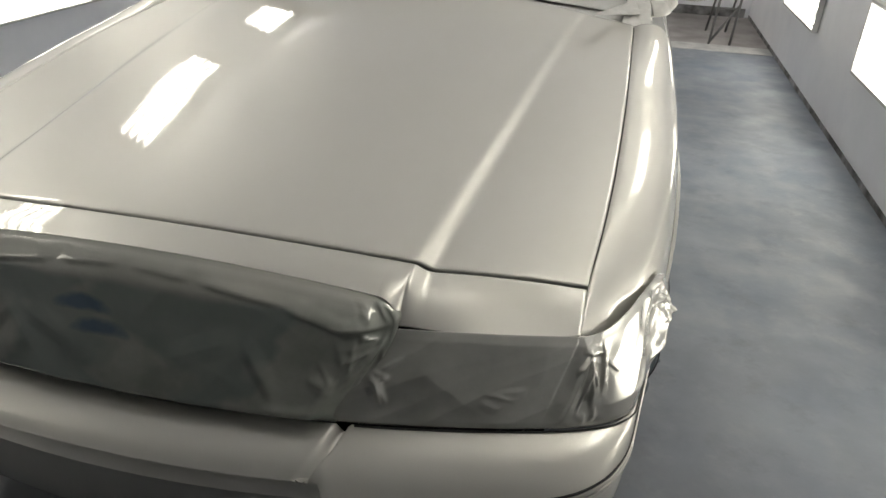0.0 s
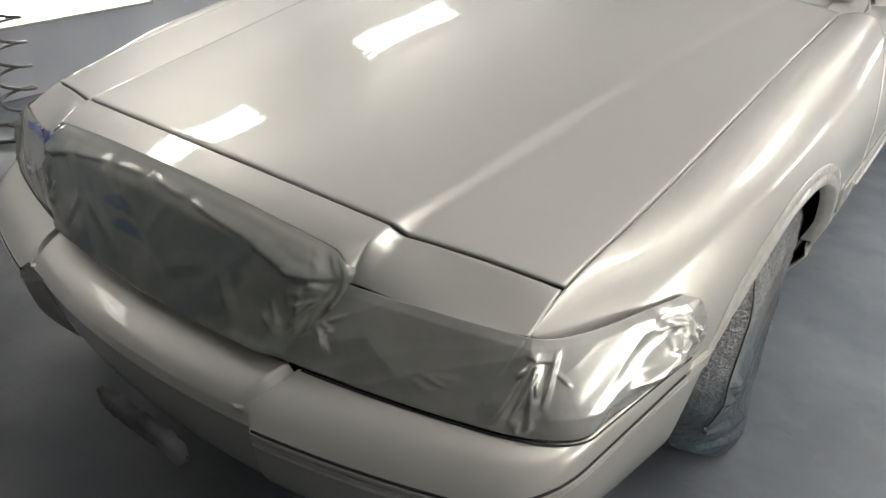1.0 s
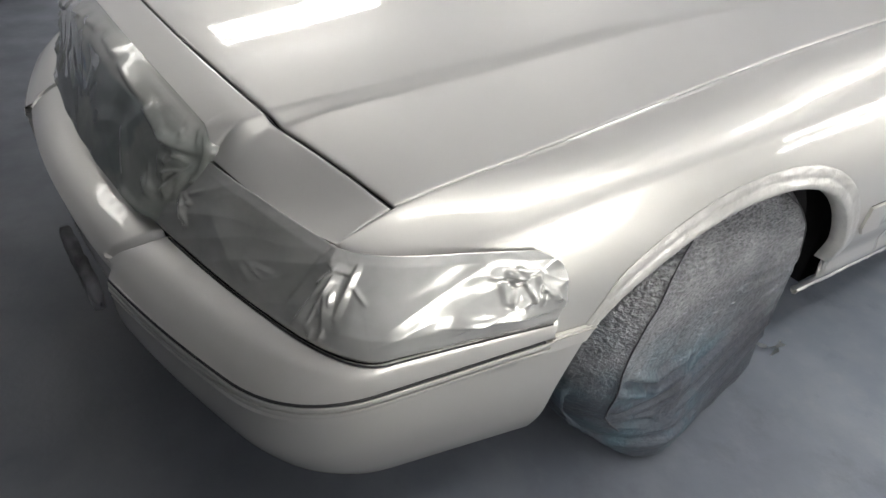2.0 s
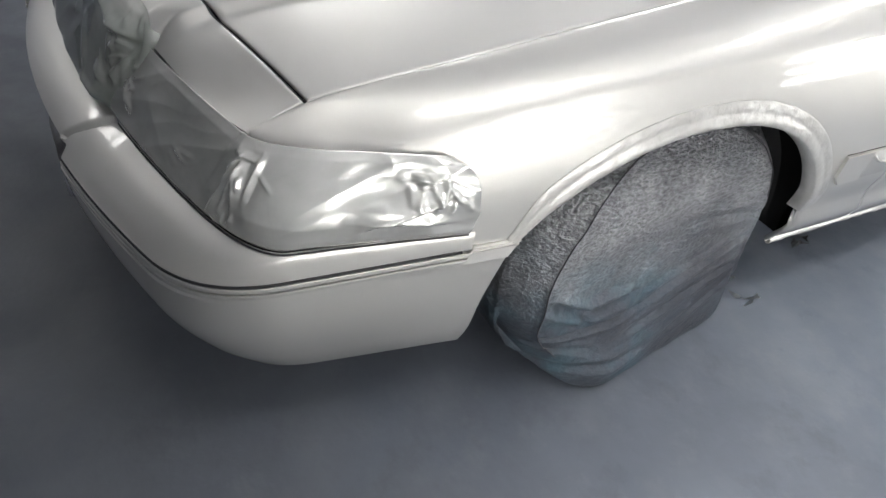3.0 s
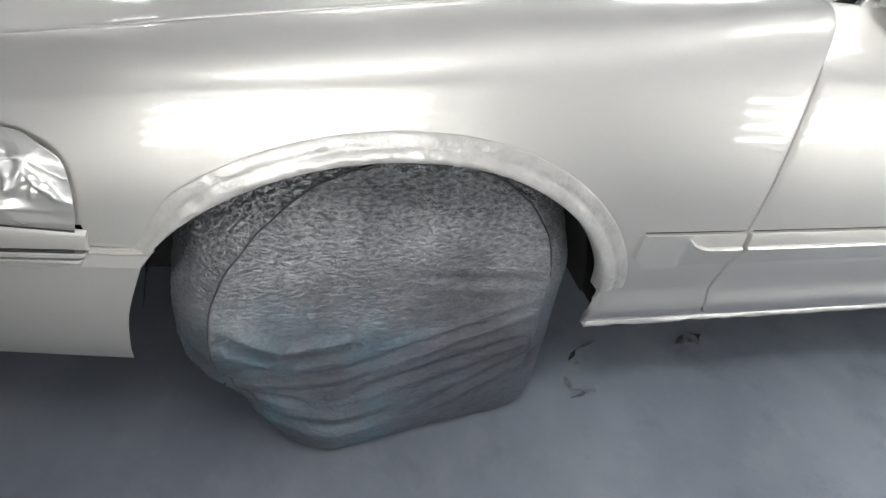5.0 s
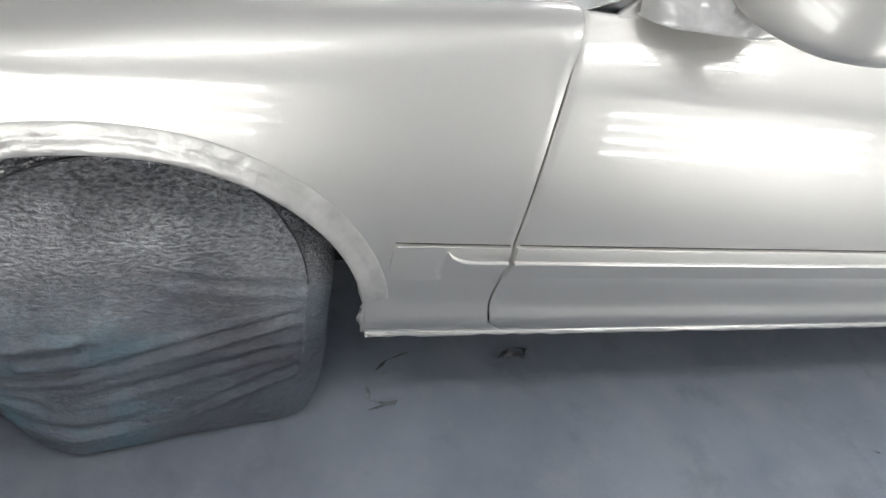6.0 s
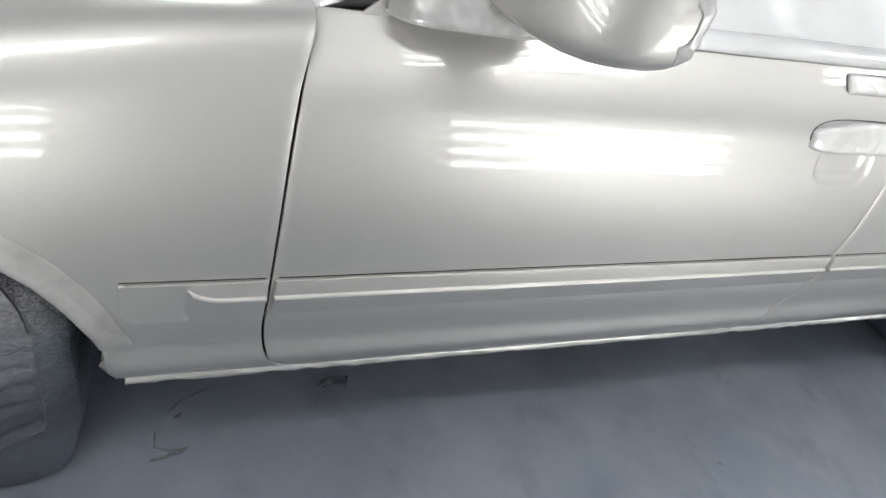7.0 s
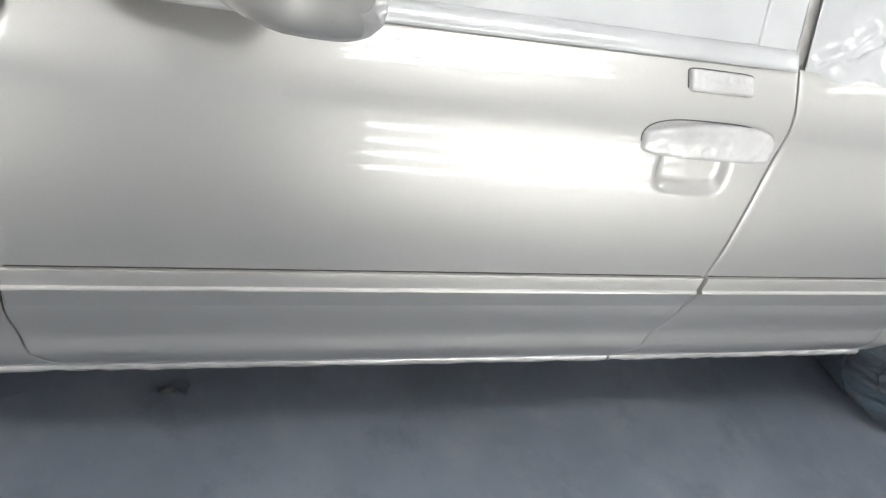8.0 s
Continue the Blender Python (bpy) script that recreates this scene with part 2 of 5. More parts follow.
# two arched blue patches in the film's colour
_wob = maths(GRILLE_FILM, "MULTIPLY", noise_tex(GRILLE_FILM, _v, 22.0, 3.0), 1.6)
for _x0, _z0 in ((-0.075, 0.728), (-0.040, 0.690)):
    _dx = maths(GRILLE_FILM, "MULTIPLY", maths(GRILLE_FILM, "SUBTRACT", _z.outputs["X"], _x0), 1 / 0.055)
    _arch = maths(GRILLE_FILM, "MULTIPLY", maths(GRILLE_FILM, "MULTIPLY", _dx, _dx), 0.7)
    _dz = maths(GRILLE_FILM, "MULTIPLY", maths(GRILLE_FILM, "SUBTRACT", _z.outputs["Z"], _z0), 1 / 0.015)
    _dz = maths(GRILLE_FILM, "ADD", _dz, _arch)
    _r = maths(GRILLE_FILM, "ADD", maths(GRILLE_FILM, "MULTIPLY", _dx, _dx), maths(GRILLE_FILM, "MULTIPLY", _dz, _dz))
    _r = maths(GRILLE_FILM, "ADD", _r, _wob)
    _c = mixed(GRILLE_FILM, ramp(GRILLE_FILM, maths(GRILLE_FILM, "MULTIPLY", _r, 0.4), [(0.45, gray(0.75)), (0.85, gray(0.0))]), _c, (0.075, 0.135, 0.215))
# the pale upper frame of the grille shows through
_w = maths(GRILLE_FILM, "ADD", _z.outputs["Z"], maths(GRILLE_FILM, "MULTIPLY", noise_tex(GRILLE_FILM, _v, 8.0, 3.0), 0.03))
_c = mixed(GRILLE_FILM, ramp(GRILLE_FILM, _w, [(0.776, gray(0.0)), (0.790, gray(0.85))]), _c, (0.40, 0.395, 0.365))
link(GRILLE_FILM, _c, bsdf(GRILLE_FILM).inputs["Base Color"])
bump(GRILLE_FILM, noise_tex(GRILLE_FILM, _v, 60.0, 3.0, 0.5), 0.06, 0.004)


# ---------------------------------------------------------------- mesh helpers
def mesh_object(name, bm, material, smooth=True):
    me = bpy.data.meshes.new(name)
    bmesh.ops.recalc_face_normals(bm, faces=bm.faces)
    bm.to_mesh(me)
    bm.free()
    if smooth:
        me.shade_smooth()
    for m in (material if isinstance(material, (list, tuple)) else [material]):
        me.materials.append(m)
    return new(name, me)


def part(name, bm, material, parent, label="", smooth=True):
    ob = mesh_object(name, bm, material, smooth)
    ob.parent = parent
    if label:
        tagged(ob, label)
    return ob


def sharp(ob, degrees=35):
    ob.data.set_sharp_from_angle(angle=radians(degrees))
    return ob


def box(bm, lo, hi, bevel=0.0):
    made = bmesh.ops.create_cube(bm, size=1.0)["verts"]
    for v in made:
        v.co = Vector([lo[i] + (v.co[i] + 0.5) * (hi[i] - lo[i]) for i in range(3)])
    if bevel > 0:
        edges = {e for v in made for e in v.link_edges}
        bmesh.ops.bevel(bm, geom=list(edges), offset=bevel, segments=2, affect="EDGES", profile=0.7)
    return bm


def tube(bm, points, radius, sides=8):
    """A round bar along points."""
    rings, pts = [], [Vector(p) for p in points]
    for i, p in enumerate(pts):
        d = (pts[min(i + 1, len(pts) - 1)] - pts[max(i - 1, 0)]).normalized()
        a = d.orthogonal().normalized()
        if rings:
            a = (prev - d * prev.dot(d)).normalized()
        prev, b = a, d.cross(a)
        rings.append([bm.verts.new(p + radius * (math.cos(q) * a + math.sin(q) * b)) for q in np.linspace(0, 2 * math.pi, sides, endpoint=False)])
    for r, s in zip(rings, rings[1:]):
        for i in range(sides):
            bm.faces.new((r[i], r[(i + 1) % sides], s[(i + 1) % sides], s[i]))
    bm.faces.new(rings[0][::-1]), bm.faces.new(rings[-1])
    return bm


def smooth_table(xs, ys):
    """A smooth curve through a few control values (monotone cubic)."""
    xs, ys = np.array(xs, float), np.array(ys, float)
    h, d = np.diff(xs), np.diff(ys) / np.diff(xs)
    m = np.zeros(len(xs))
    for i in range(1, len(xs) - 1):
        if d[i - 1] * d[i] > 0:
            w1, w2 = 2 * h[i] + h[i - 1], h[i] + 2 * h[i - 1]
            m[i] = (w1 + w2) / (w1 / d[i - 1] + w2 / d[i])
    m[0], m[-1] = d[0], d[-1]
    xs, ys, h, m = xs.tolist(), ys.tolist(), h.tolist(), m.tolist()
    last = len(xs) - 1

    def at(x):
        x = float(x)
        if x <= xs[0]:
            return ys[0] + m[0] * (x - xs[0])
        if x >= xs[last]:
            return ys[last] + m[last] * (x - xs[last])
        i = 0
        while xs[i + 1] < x:
            i += 1
        t = (x - xs[i]) / h[i]
        r = 1 - t
        return (1 + 2 * t) * r * r * ys[i] + t * r * r * h[i] * m[i] + t * t * (3 - 2 * t) * ys[i + 1] - t * t * r * h[i] * m[i + 1]
    return at


def step(a, b, x):
    t = min(1.0, max(0.0, (x - a) / (b - a)))
    return t * t * (3 - 2 * t)


def shell(rows, thick=0.012, round_edge=0.0018, flip=False):
    """A sheet-metal panel from a grid of points: outer skin, softened rim, turned-in edge and inner skin."""
    p = np.array(rows, float)
    n = np.cross(np.gradient(p, axis=0), np.gradient(p, axis=1))
    n /= np.linalg.norm(n, axis=2, keepdims=True) + 1e-12
    if flip:
        n = -n

    def ringed(q, nn, e):
        # extra lines close to the rim, so that only the rim rolls over
        for axis in (0, 1):
            q, nn = np.moveaxis(q, axis, 0), np.moveaxis(nn, axis, 0)
            a, b = q[1] - q[0], q[-2] - q[-1]
            la = np.linalg.norm(a, axis=1, keepdims=True) + 1e-9
            lb = np.linalg.norm(b, axis=1, keepdims=True) + 1e-9
            first, last = q[0] + a / la * np.minimum(e, la * 0.5), q[-1] + b / lb * np.minimum(e, lb * 0.5)
            q = np.concatenate([q[:1], first[None], q[1:-1], last[None], q[-1:]])
            nn = np.concatenate([nn[:1], nn[:1], nn[1:-1], nn[-1:], nn[-1:]])
            q, nn = np.moveaxis(q, 0, axis), np.moveaxis(nn, 0, axis)
        return q, nn
    p, n = ringed(p, n, 2 * round_edge)
    rim = np.zeros(p.shape[:2])
    rim[0], rim[-1], rim[:, 0], rim[:, -1] = 1, 1, 1, 1
    outer = p - n * (rim * round_edge)[..., None]
    inner = p - n * thick
    bm = bmesh.new()
    nu, nv = p.shape[:2]
    A = [[bm.verts.new(outer[i, j]) for j in range(nv)] for i in range(nu)]
    B = [[bm.verts.new(inner[i, j]) for j in range(nv)] for i in range(nu)]
    for i in range(nu - 1):
        for j in range(nv - 1):
            bm.faces.new((A[i][j], A[i + 1][j], A[i + 1][j + 1], A[i][j + 1]))
            bm.faces.new((B[i][j + 1], B[i + 1][j + 1], B[i + 1][j], B[i][j]))
    for i in range(nu - 1):
        bm.faces.new((A[i][0], B[i][0], B[i + 1][0], A[i + 1][0]))
        bm.faces.new((A[i + 1][-1], B[i + 1][-1], B[i][-1], A[i][-1]))
    for j in range(nv - 1):
        bm.faces.new((A[0][j + 1], B[0][j + 1], B[0][j], A[0][j]))
        bm.faces.new((A[-1][j], B[-1][j], B[-1][j + 1], A[-1][j + 1]))
    return bm


def mirrored(rows):
    return [[(-x, y, z) for x, y, z in r] for r in rows]


# ---------------------------------------------------------------- the booth
X_LEFT, X_RIGHT, Y_FRONT, Y_BACK, HIGH = 2.10, -3.0, -5.5, 7.9, 2.70


def slab(name, lo, hi, material, label, category):
    ob = mesh_object(name, box(bmesh.new(), lo, hi), material, False)
    return tagged(ob, label, category, kind="structure")


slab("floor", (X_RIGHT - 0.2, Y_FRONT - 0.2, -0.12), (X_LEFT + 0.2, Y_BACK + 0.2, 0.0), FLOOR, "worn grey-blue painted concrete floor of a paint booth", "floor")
slab("ceiling", (X_RIGHT - 0.2, Y_FRONT - 0.2, HIGH), (X_LEFT + 0.2, Y_BACK + 0.2, HIGH + 0.12), WALL, "white panelled ceiling of the paint booth", "ceiling")
slab("wall_east", (X_LEFT, Y_FRONT, 0.0), (X_LEFT + 0.15, Y_BACK, HIGH), WALL, "white booth wall with overspray and a grimy base", "wall")
slab("wall_west", (X_RIGHT - 0.15, Y_FRONT, 0.0), (X_RIGHT, Y_BACK, HIGH), WALL, "white booth wall behind the air hose", "wall")
slab("wall_north", (X_RIGHT - 0.15, Y_BACK, 0.0), (X_LEFT + 0.15, Y_BACK + 0.15, HIGH), WALL, "white far end wall of the booth", "wall")
slab("wall_south", (X_RIGHT - 0.15, Y_FRONT - 0.15, 0.0), (X_LEFT + 0.15, Y_FRONT, HIGH), SHUTTER, "unseen grey entrance end of the booth, toned to light the car", "wall")
slab("trim", (X_LEFT - 0.006, Y_FRONT, 0.0), (X_LEFT - 0.001, Y_BACK, 0.032), GRIME_SHADE, "dark grimy joint along the wall's foot", "trim")
slab("trim", (X_RIGHT + 0.05, Y_BACK - 0.03, 0.0), (X_LEFT - 0.05, Y_BACK - 0.002, 0.09), GRIME_SHADE, "dark gap along the foot of the end wall", "trim")
slab("pavement", (X_RIGHT, 6.14, 0.0), (X_LEFT - 0.008, 6.40, 0.004), STRIP, "pale worn strip across the floor", "floor strip")
slab("pavement", (X_RIGHT, 6.402, 0.0), (X_LEFT - 0.008, Y_BACK - 0.04, 0.003), BROWN, "stained brownish floor before the end wall", "floor")

# slanted hips between walls and ceiling carry the upper lights
HIP = 0.55
for name, sx, xw in (("hip_east", -1, X_LEFT), ("hip_west", 1, X_RIGHT)):
    bm = bmesh.new()
    ring = [(xw, HIGH - HIP), (xw + sx * HIP, HIGH), (xw + sx * HIP, HIGH + 0.05), (xw - sx * 0.05, HIGH - HIP)]
    a = [bm.verts.new((x, Y_FRONT, z)) for x, z in ring]
    b = [bm.verts.new((x, Y_BACK, z)) for x, z in ring]
    for k in range(4):
        bm.faces.new((a[k], a[(k + 1) % 4], b[(k + 1) % 4], b[k]))
    bm.faces.new(a[::-1]), bm.faces.new(b)
    tagged(mesh_object(name, bm, WALL, False), "slanted white panel between wall and ceiling", "wall panel", kind="structure")


def light_fixture(glow, length=1.16, width=0.38, tubes=4):
    """A fluorescent fixture that lies in its own xy plane, its tubes along y, shining along -z."""
    root = new("light_fixture")
    bm = bmesh.new()
    box(bm, (-width / 2, -length / 2, 0.026), (width / 2, length / 2, 0.032))
    for s in (-1, 1):
        box(bm, (s * width / 2 - 0.008, -length / 2, -0.008), (s * width / 2 + 0.008, length / 2, 0.026))
        box(bm, (-width / 2 + 0.008, s * length / 2 - 0.008, -0.008), (width / 2 - 0.008, s * length / 2 + 0.008, 0.026))
    part("housing", bm, REFLECTOR, root, smooth=False)
    for i in range(tubes):
        x = (i - (tubes - 1) / 2) * width / (tubes + 0.15)
        bm = tube(bmesh.new(), [(x, -length / 2 + 0.03, 0.009), (x, length / 2 - 0.03, 0.009)], 0.0145, 8)
        part("fluorescent_tube", bm, glow, root)
    return tagged(root, "white four-tube fluorescent booth light, switched on", "light", "booth lights")


LEFT_Y, RIGHT_Y = (0.95, 3.25, 5.50), (1.68, 3.83, 5.98)
low = light_fixture(LOW_GLOW)
low.matrix_basis = pose(X_LEFT - 0.035, LEFT_Y[0], 0.64, 0, 90, 0)
for y in LEFT_Y[1:]:
    copy_thing(low, pose(X_LEFT - 0.035, y, 0.64, 0, 90, 0))
for y in RIGHT_Y:
    copy_thing(low, pose(X_RIGHT + 0.035, y - 0.08, 0.575, 0, -90, 0))
high = light_fixture(GLOW)
high.matrix_basis = pose(X_LEFT - 0.39, LEFT_Y[0], HIGH - 0.24, 0, 45, 0)
for y in LEFT_Y[1:]:
    copy_thing(high, pose(X_LEFT - 0.39, y, HIGH - 0.24, 0, 45, 0))
for y in RIGHT_Y:
    copy_thing(high, pose(X_RIGHT + 0.39, y, HIGH - 0.24, 0, -45, 0))

dim = light_fixture(DIM_GLOW)
dim.matrix_basis = pose(X_RIGHT + 0.39, RIGHT_Y[0] - 2.15, HIGH - 0.24, 0, -45, 0)

# ---------------------------------------------------------------- the car
car = tagged(new("car"), "freshly painted champagne sedan with masked lamps, grille and windows", "car")
# control curves along the car
EDGE_X = smooth_table((0.45, 0.54, 0.72, 0.96, 1.4, 1.9, 1.99, 2.12, 2.55, 3.2, 4.1, 4.6, 5.4), (0.782, 0.787, 0.801, 0.813, 0.821, 0.822, 0.821, 0.864, 0.881, 0.884, 0.876, 0.84, 0.78))
EDGE_Z = smooth_table((0.45, 0.54, 0.65, 0.78, 0.90, 1.02, 1.14, 1.27, 1.41, 1.95, 2.12, 2.55, 3.2, 4.1, 4.6, 5.4), (0.716, 0.754, 0.780, 0.802, 0.823, 0.843, 0.861, 0.880, 0.899, 0.945, 0.957, 0.962, 0.968, 0.985, 0.975, 0.93))
WIDE = smooth_table((0.40, 0.45, 0.48, 0.54, 0.60, 0.68, 0.80, 0.90, 1.05, 1.3, 1.7, 2.0, 3.2, 4.2, 5.0, 5.4), (0.800, 0.850, 0.876, 0.897, 0.908, 0.925, 0.942, 0.957, 0.974, 0.987, 0.994, 0.996, 0.996, 0.988, 0.955, 0.90))
CREASE = smooth_table((0.4, 0.54, 0.7, 1.0, 1.4, 2.0, 3.2, 5.4), (0.655, 0.676, 0.725, 0.785, 0.82, 0.848, 0.845, 0.83))
DROP = smooth_table((0.4, 0.54, 0.7, 0.85, 1.2, 2.0, 5.4), (0.050, 0.046, 0.036, 0.028, 0.026, 0.030, 0.030))
SILL = 0.257


def sill(y):
    return SILL + 0.010 * max(0.0, min(y, 3.9) - 1.75)


BELT_X = smooth_table((1.9, 2.3, 3.2, 4.1, 4.6, 5.4), (0.874, 0.881, 0.884, 0.876, 0.84, 0.78))
BELT_Z = smooth_table((1.9, 2.55, 3.2, 4.1, 4.6, 5.4), (0.957, 0.962, 0.968, 0.985, 0.975, 0.93))


def section(y, v, belt=False):
    """A point of the body side at station y. v: 0 at the hood edge (or, with belt, the window edge), 1 at the crease, 2 at the sill."""
    w, cz = WIDE(y), CREASE(y)
    ex, ez = (BELT_X(y), BELT_Z(y)) if belt else (EDGE_X(y), EDGE_Z(y))
    cx, h = w - DROP(y), ez - cz
    if v <= 1:
        door = 1.0 if belt else 0.0
        a = 1 - v
        k0, k1, k2, k3 = a ** 3, 3 * a * a * v, 3 * a * v * v, v ** 3
        rear = step(1.2, 1.9, y)
        ax = 0.55 if belt else 0.50 + 0.30 * rear
        az = -0.42 if belt else 0.46 * step(1.5, 1.95, y)
        p1 = np.array((ex + ax * (cx - ex), ez + az * h))
        p2 = np.array((cx - (0.16 - 0.08 * door) * h, cz + (0.48 - 0.18 * door) * h))
        # towards the lamp the shoulder becomes one even roll
        front = step(0.90, 0.60, y)
        p1 += front * (np.array((ex + 0.40 * (cx - ex), ez - 0.20 * h)) - p1)
        p2 += front * (np.array((ex + 0.78 * (cx - ex), ez - 0.62 * h)) - p2)
        x = k0 * ex + k1 * p1[0] + k2 * p2[0] + k3 * cx
        z = k0 * ez + k1 * p1[1] + k2 * p2[1] + k3 * cz
        return x, y, z
    z = cz + (sill(y) - cz) * (v - 1)
    return side_x(y, z), y, z


def side_x(y, z):
    """Half width of the body side below the crease."""
    w, cz = WIDE(y), CREASE(y)
    if z >= 0.60:
        return w - DROP(y) * ((z - 0.60) / (cz - 0.60)) ** (2 - 0.6 * step(0.90, 0.60, y))
    x = w - 0.031 * ((0.60 - z) / 0.36) ** 1.6
    x -= 0.018 * step(0.480, 0.375, z) - 0.007 * step(0.385, 0.340, z) + 0.040 * max(0.0, (0.348 - z) / 0.091) ** 1.35
    return x


def surface(y, z):
    """The body side at a height, above or below the crease."""
    if z <= CREASE(y):
        return np.array((side_x(y, z), y, z))
    lo, hi = 0.0, 1.0
    for _ in range(14):
        mid = (lo + hi) / 2
        if section(y, mid, y > 1.95)[2] > z:
            lo = mid
        else:
            hi = mid
    return np.array(section(y, hi, y > 1.95))


def side_normal(y, z):
    a, b = surface(y + 0.01, z) - surface(y - 0.01, z), surface(y, z + 0.004) - surface(y, z - 0.004)
    n = np.cross(a, b)
    n = n / np.linalg.norm(n)
    return n if n[0] > 0 else -n


DOOR_FRONT = smooth_table((0.25, 0.28, 0.33, 0.40, 0.46, 0.60, 0.72, 0.86, 0.97), (2.06, 2.005, 1.965, 1.948, 1.942, 1.944, 1.948, 1.958, 1.985))
DOOR_REAR = smooth_table((0.25, 0.32, 0.40, 0.6, 0.83, 0.90, 0.97), (3.08, 3.135, 3.165, 3.190, 3.218, 3.245, 3.255))
REAR_END = smooth_table((0.25, 0.45, 0.62, 1.0), (3.80, 3.84, 3.98, 4.20))
GAP = 0.0022


def dish(y, z):
    """Depth of the cup behind the door pull."""
    a = abs(y - 3.056) / 0.080
    b = abs(z - 0.798) / 0.044
    r = (a ** 4 + b ** 4) ** 0.25
    return 0.016 * step(1.0, 0.72, r)


def side_panel(front, rear, nu=60, cup=False):
    rows = []
    vs = list(np.linspace(0, 1, 30 if cup else 16)) + list(np.linspace(1, 2, 70 if cup else 30))[1:]
    for v in vs:
        a, b = front(0.7), rear(0.7)
        for _ in range(3):
            a, b = front(section(a, v, True)[2]) + GAP, rear(section(b, v, True)[2]) - GAP
        ys = np.linspace(a, b, nu)
        if cup:
            ys = np.concatenate([np.linspace(a, 2.93, 50)[:-1], np.linspace(2.93, b, 50)])
        row = []
        for y in ys:
            p = section(y, v, True)
            row.append((p[0] - (dish(y, p[2]) if cup else 0), y, p[2]))
        rows.append(row)
    return rows


ARCH_Y, ARCH_Z, ARCH_B, ARCH_P = 1.283, 0.30, 0.398, 2.1


def arch(theta, grow=0.0):
    """The wheel opening: theta 0 at the front foot, pi at the rear foot."""
    c, s = math.cos(theta), math.sin(theta)
    e = 2 / ARCH_P
    a = (0.462 if c > 0 else 0.420) + grow
    return ARCH_Y - a * math.copysign(abs(c) ** e, c), ARCH_Z + (ARCH_B + grow) * abs(s) ** e


ARCH_FIRST = math.asin(((0.512 - ARCH_Z) / ARCH_B) ** (ARCH_P / 2))


def fender_rows():
    """Front fender: columns from the lamp to the door, their feet on the bumper line, the wheel opening and the sill."""
    first = arch(ARCH_FIRST)[0]
    columns = [(y, 0.553 - 0.041 * step(0.789, 0.797, y)) for y in list(np.linspace(0.452, 0.786, 30)) + list(np.linspace(0.789, 0.797, 6)) + list(np.linspace(0.803, first, 8))[:-1]]
    columns += [arch(t) for t in np.linspace(ARCH_FIRST, math.pi - 0.03, 70)]
    columns += [(y, SILL) for y in np.linspace(1.714, 1.942, 16)]
    grid = []
    for y, foot in columns:
        col = []
        for v in np.linspace(0, 1, 16):
            yy = y
            for _ in range(3):
                yy = y + (DOOR_FRONT(section(yy, v)[2]) - GAP - 1.942) * step(1.70, 1.942, y)
            col.append(section(yy, v))
        for t in np.linspace(0, 1, 30)[1:]:
            z = CREASE(y) + (foot - CREASE(y)) * t
            yy = y + (DOOR_FRONT(z) - GAP - 1.942) * step(1.70, 1.942, y)
            col.append((side_x(yy, z), yy, z))
        grid.append(col)
    return grid


def lay(rows, flip):
    """A side panel on the car's left (or mirrored to its right), skin outward."""
    rows = mirrored(rows) if flip else rows
    i, j = len(rows) // 2, len(rows[0]) // 2
    p0, p1, p2 = np.array(rows[i][j]), np.array(rows[i + 1][j]), np.array(rows[i][j + 1])
    outward = np.cross(p1 - p0, p2 - p0)[0] * (-1 if flip else 1) > 0
    return rows, not outward


side_parts = {}
for flip in (False, True):
    for name, rows in (("front_fender", fender_rows()), ("front_door", side_panel(DOOR_FRONT, DOOR_REAR, cup=True)), ("rear_door", side_panel(DOOR_REAR, REAR_END)),
                       ("quarter_panel", side_panel(REAR_END, lambda z: 5.42, 30))):
        rows, turned = lay(rows, flip)
        side_parts[name, flip] = part(name, shell(rows, 0.012, 0.0010, flip=turned), PAINT, car)

# hood
def hood_line(x):
    """y of the hood's front edge: bowed between the two ridges, then stepped forward a little above the lamps."""
    x = abs(x)
    inner = 0.429 + 0.041 * min(1.0, x / 0.482) ** 2
    outer = 0.481 + 0.064 * (x - 0.507) / 0.279
    k = step(0.478, 0.510, x)
    return inner + (outer - inner) * k


HOOD_BACK = lambda x: 1.985 + 0.14 * (1 - (x / 0.82) ** 2)
CREST_Z = smooth_table((0.40, 0.47, 0.60, 0.71, 0.93, 1.2, 1.5, 2.0, 2.2), (0.783, 0.797, 0.814, 0.827, 0.854, 0.889, 0.920, 0.962, 0.975))


def hood_z(x, y):
    """Hood height: a crowned middle between two soft ridges, then a small drop and a slope to the edges."""
    x = abs(x)
    xc = 0.492 + 0.100 * (y - 0.47)
    q = min(1.0, x / xc)
    early = step(1.5, 0.45, y)
    inside = CREST_Z(y + 0.041 * (1 - q * q) * early) + 0.033 * (1 - q * q)
    drop = 0.0175 - 0.0070 * step(0.47, 0.62, y) - 0.0065 * step(0.62, 1.7, y)
    shift = max(0.0, 0.545 - hood_line(x)) * step(1.4, 0.5, y)
    ex, ez = EDGE_X(y), EDGE_Z(min(y + shift, 1.99))
    c = CREST_Z(y) - drop
    u = max(0.0, x - xc) / max(0.02, ex - xc)
    outside = c + (ez - c) * u ** 1.12
    k = step(xc - 0.013, xc + 0.017, x)
    return inside + (outside - inside) * k


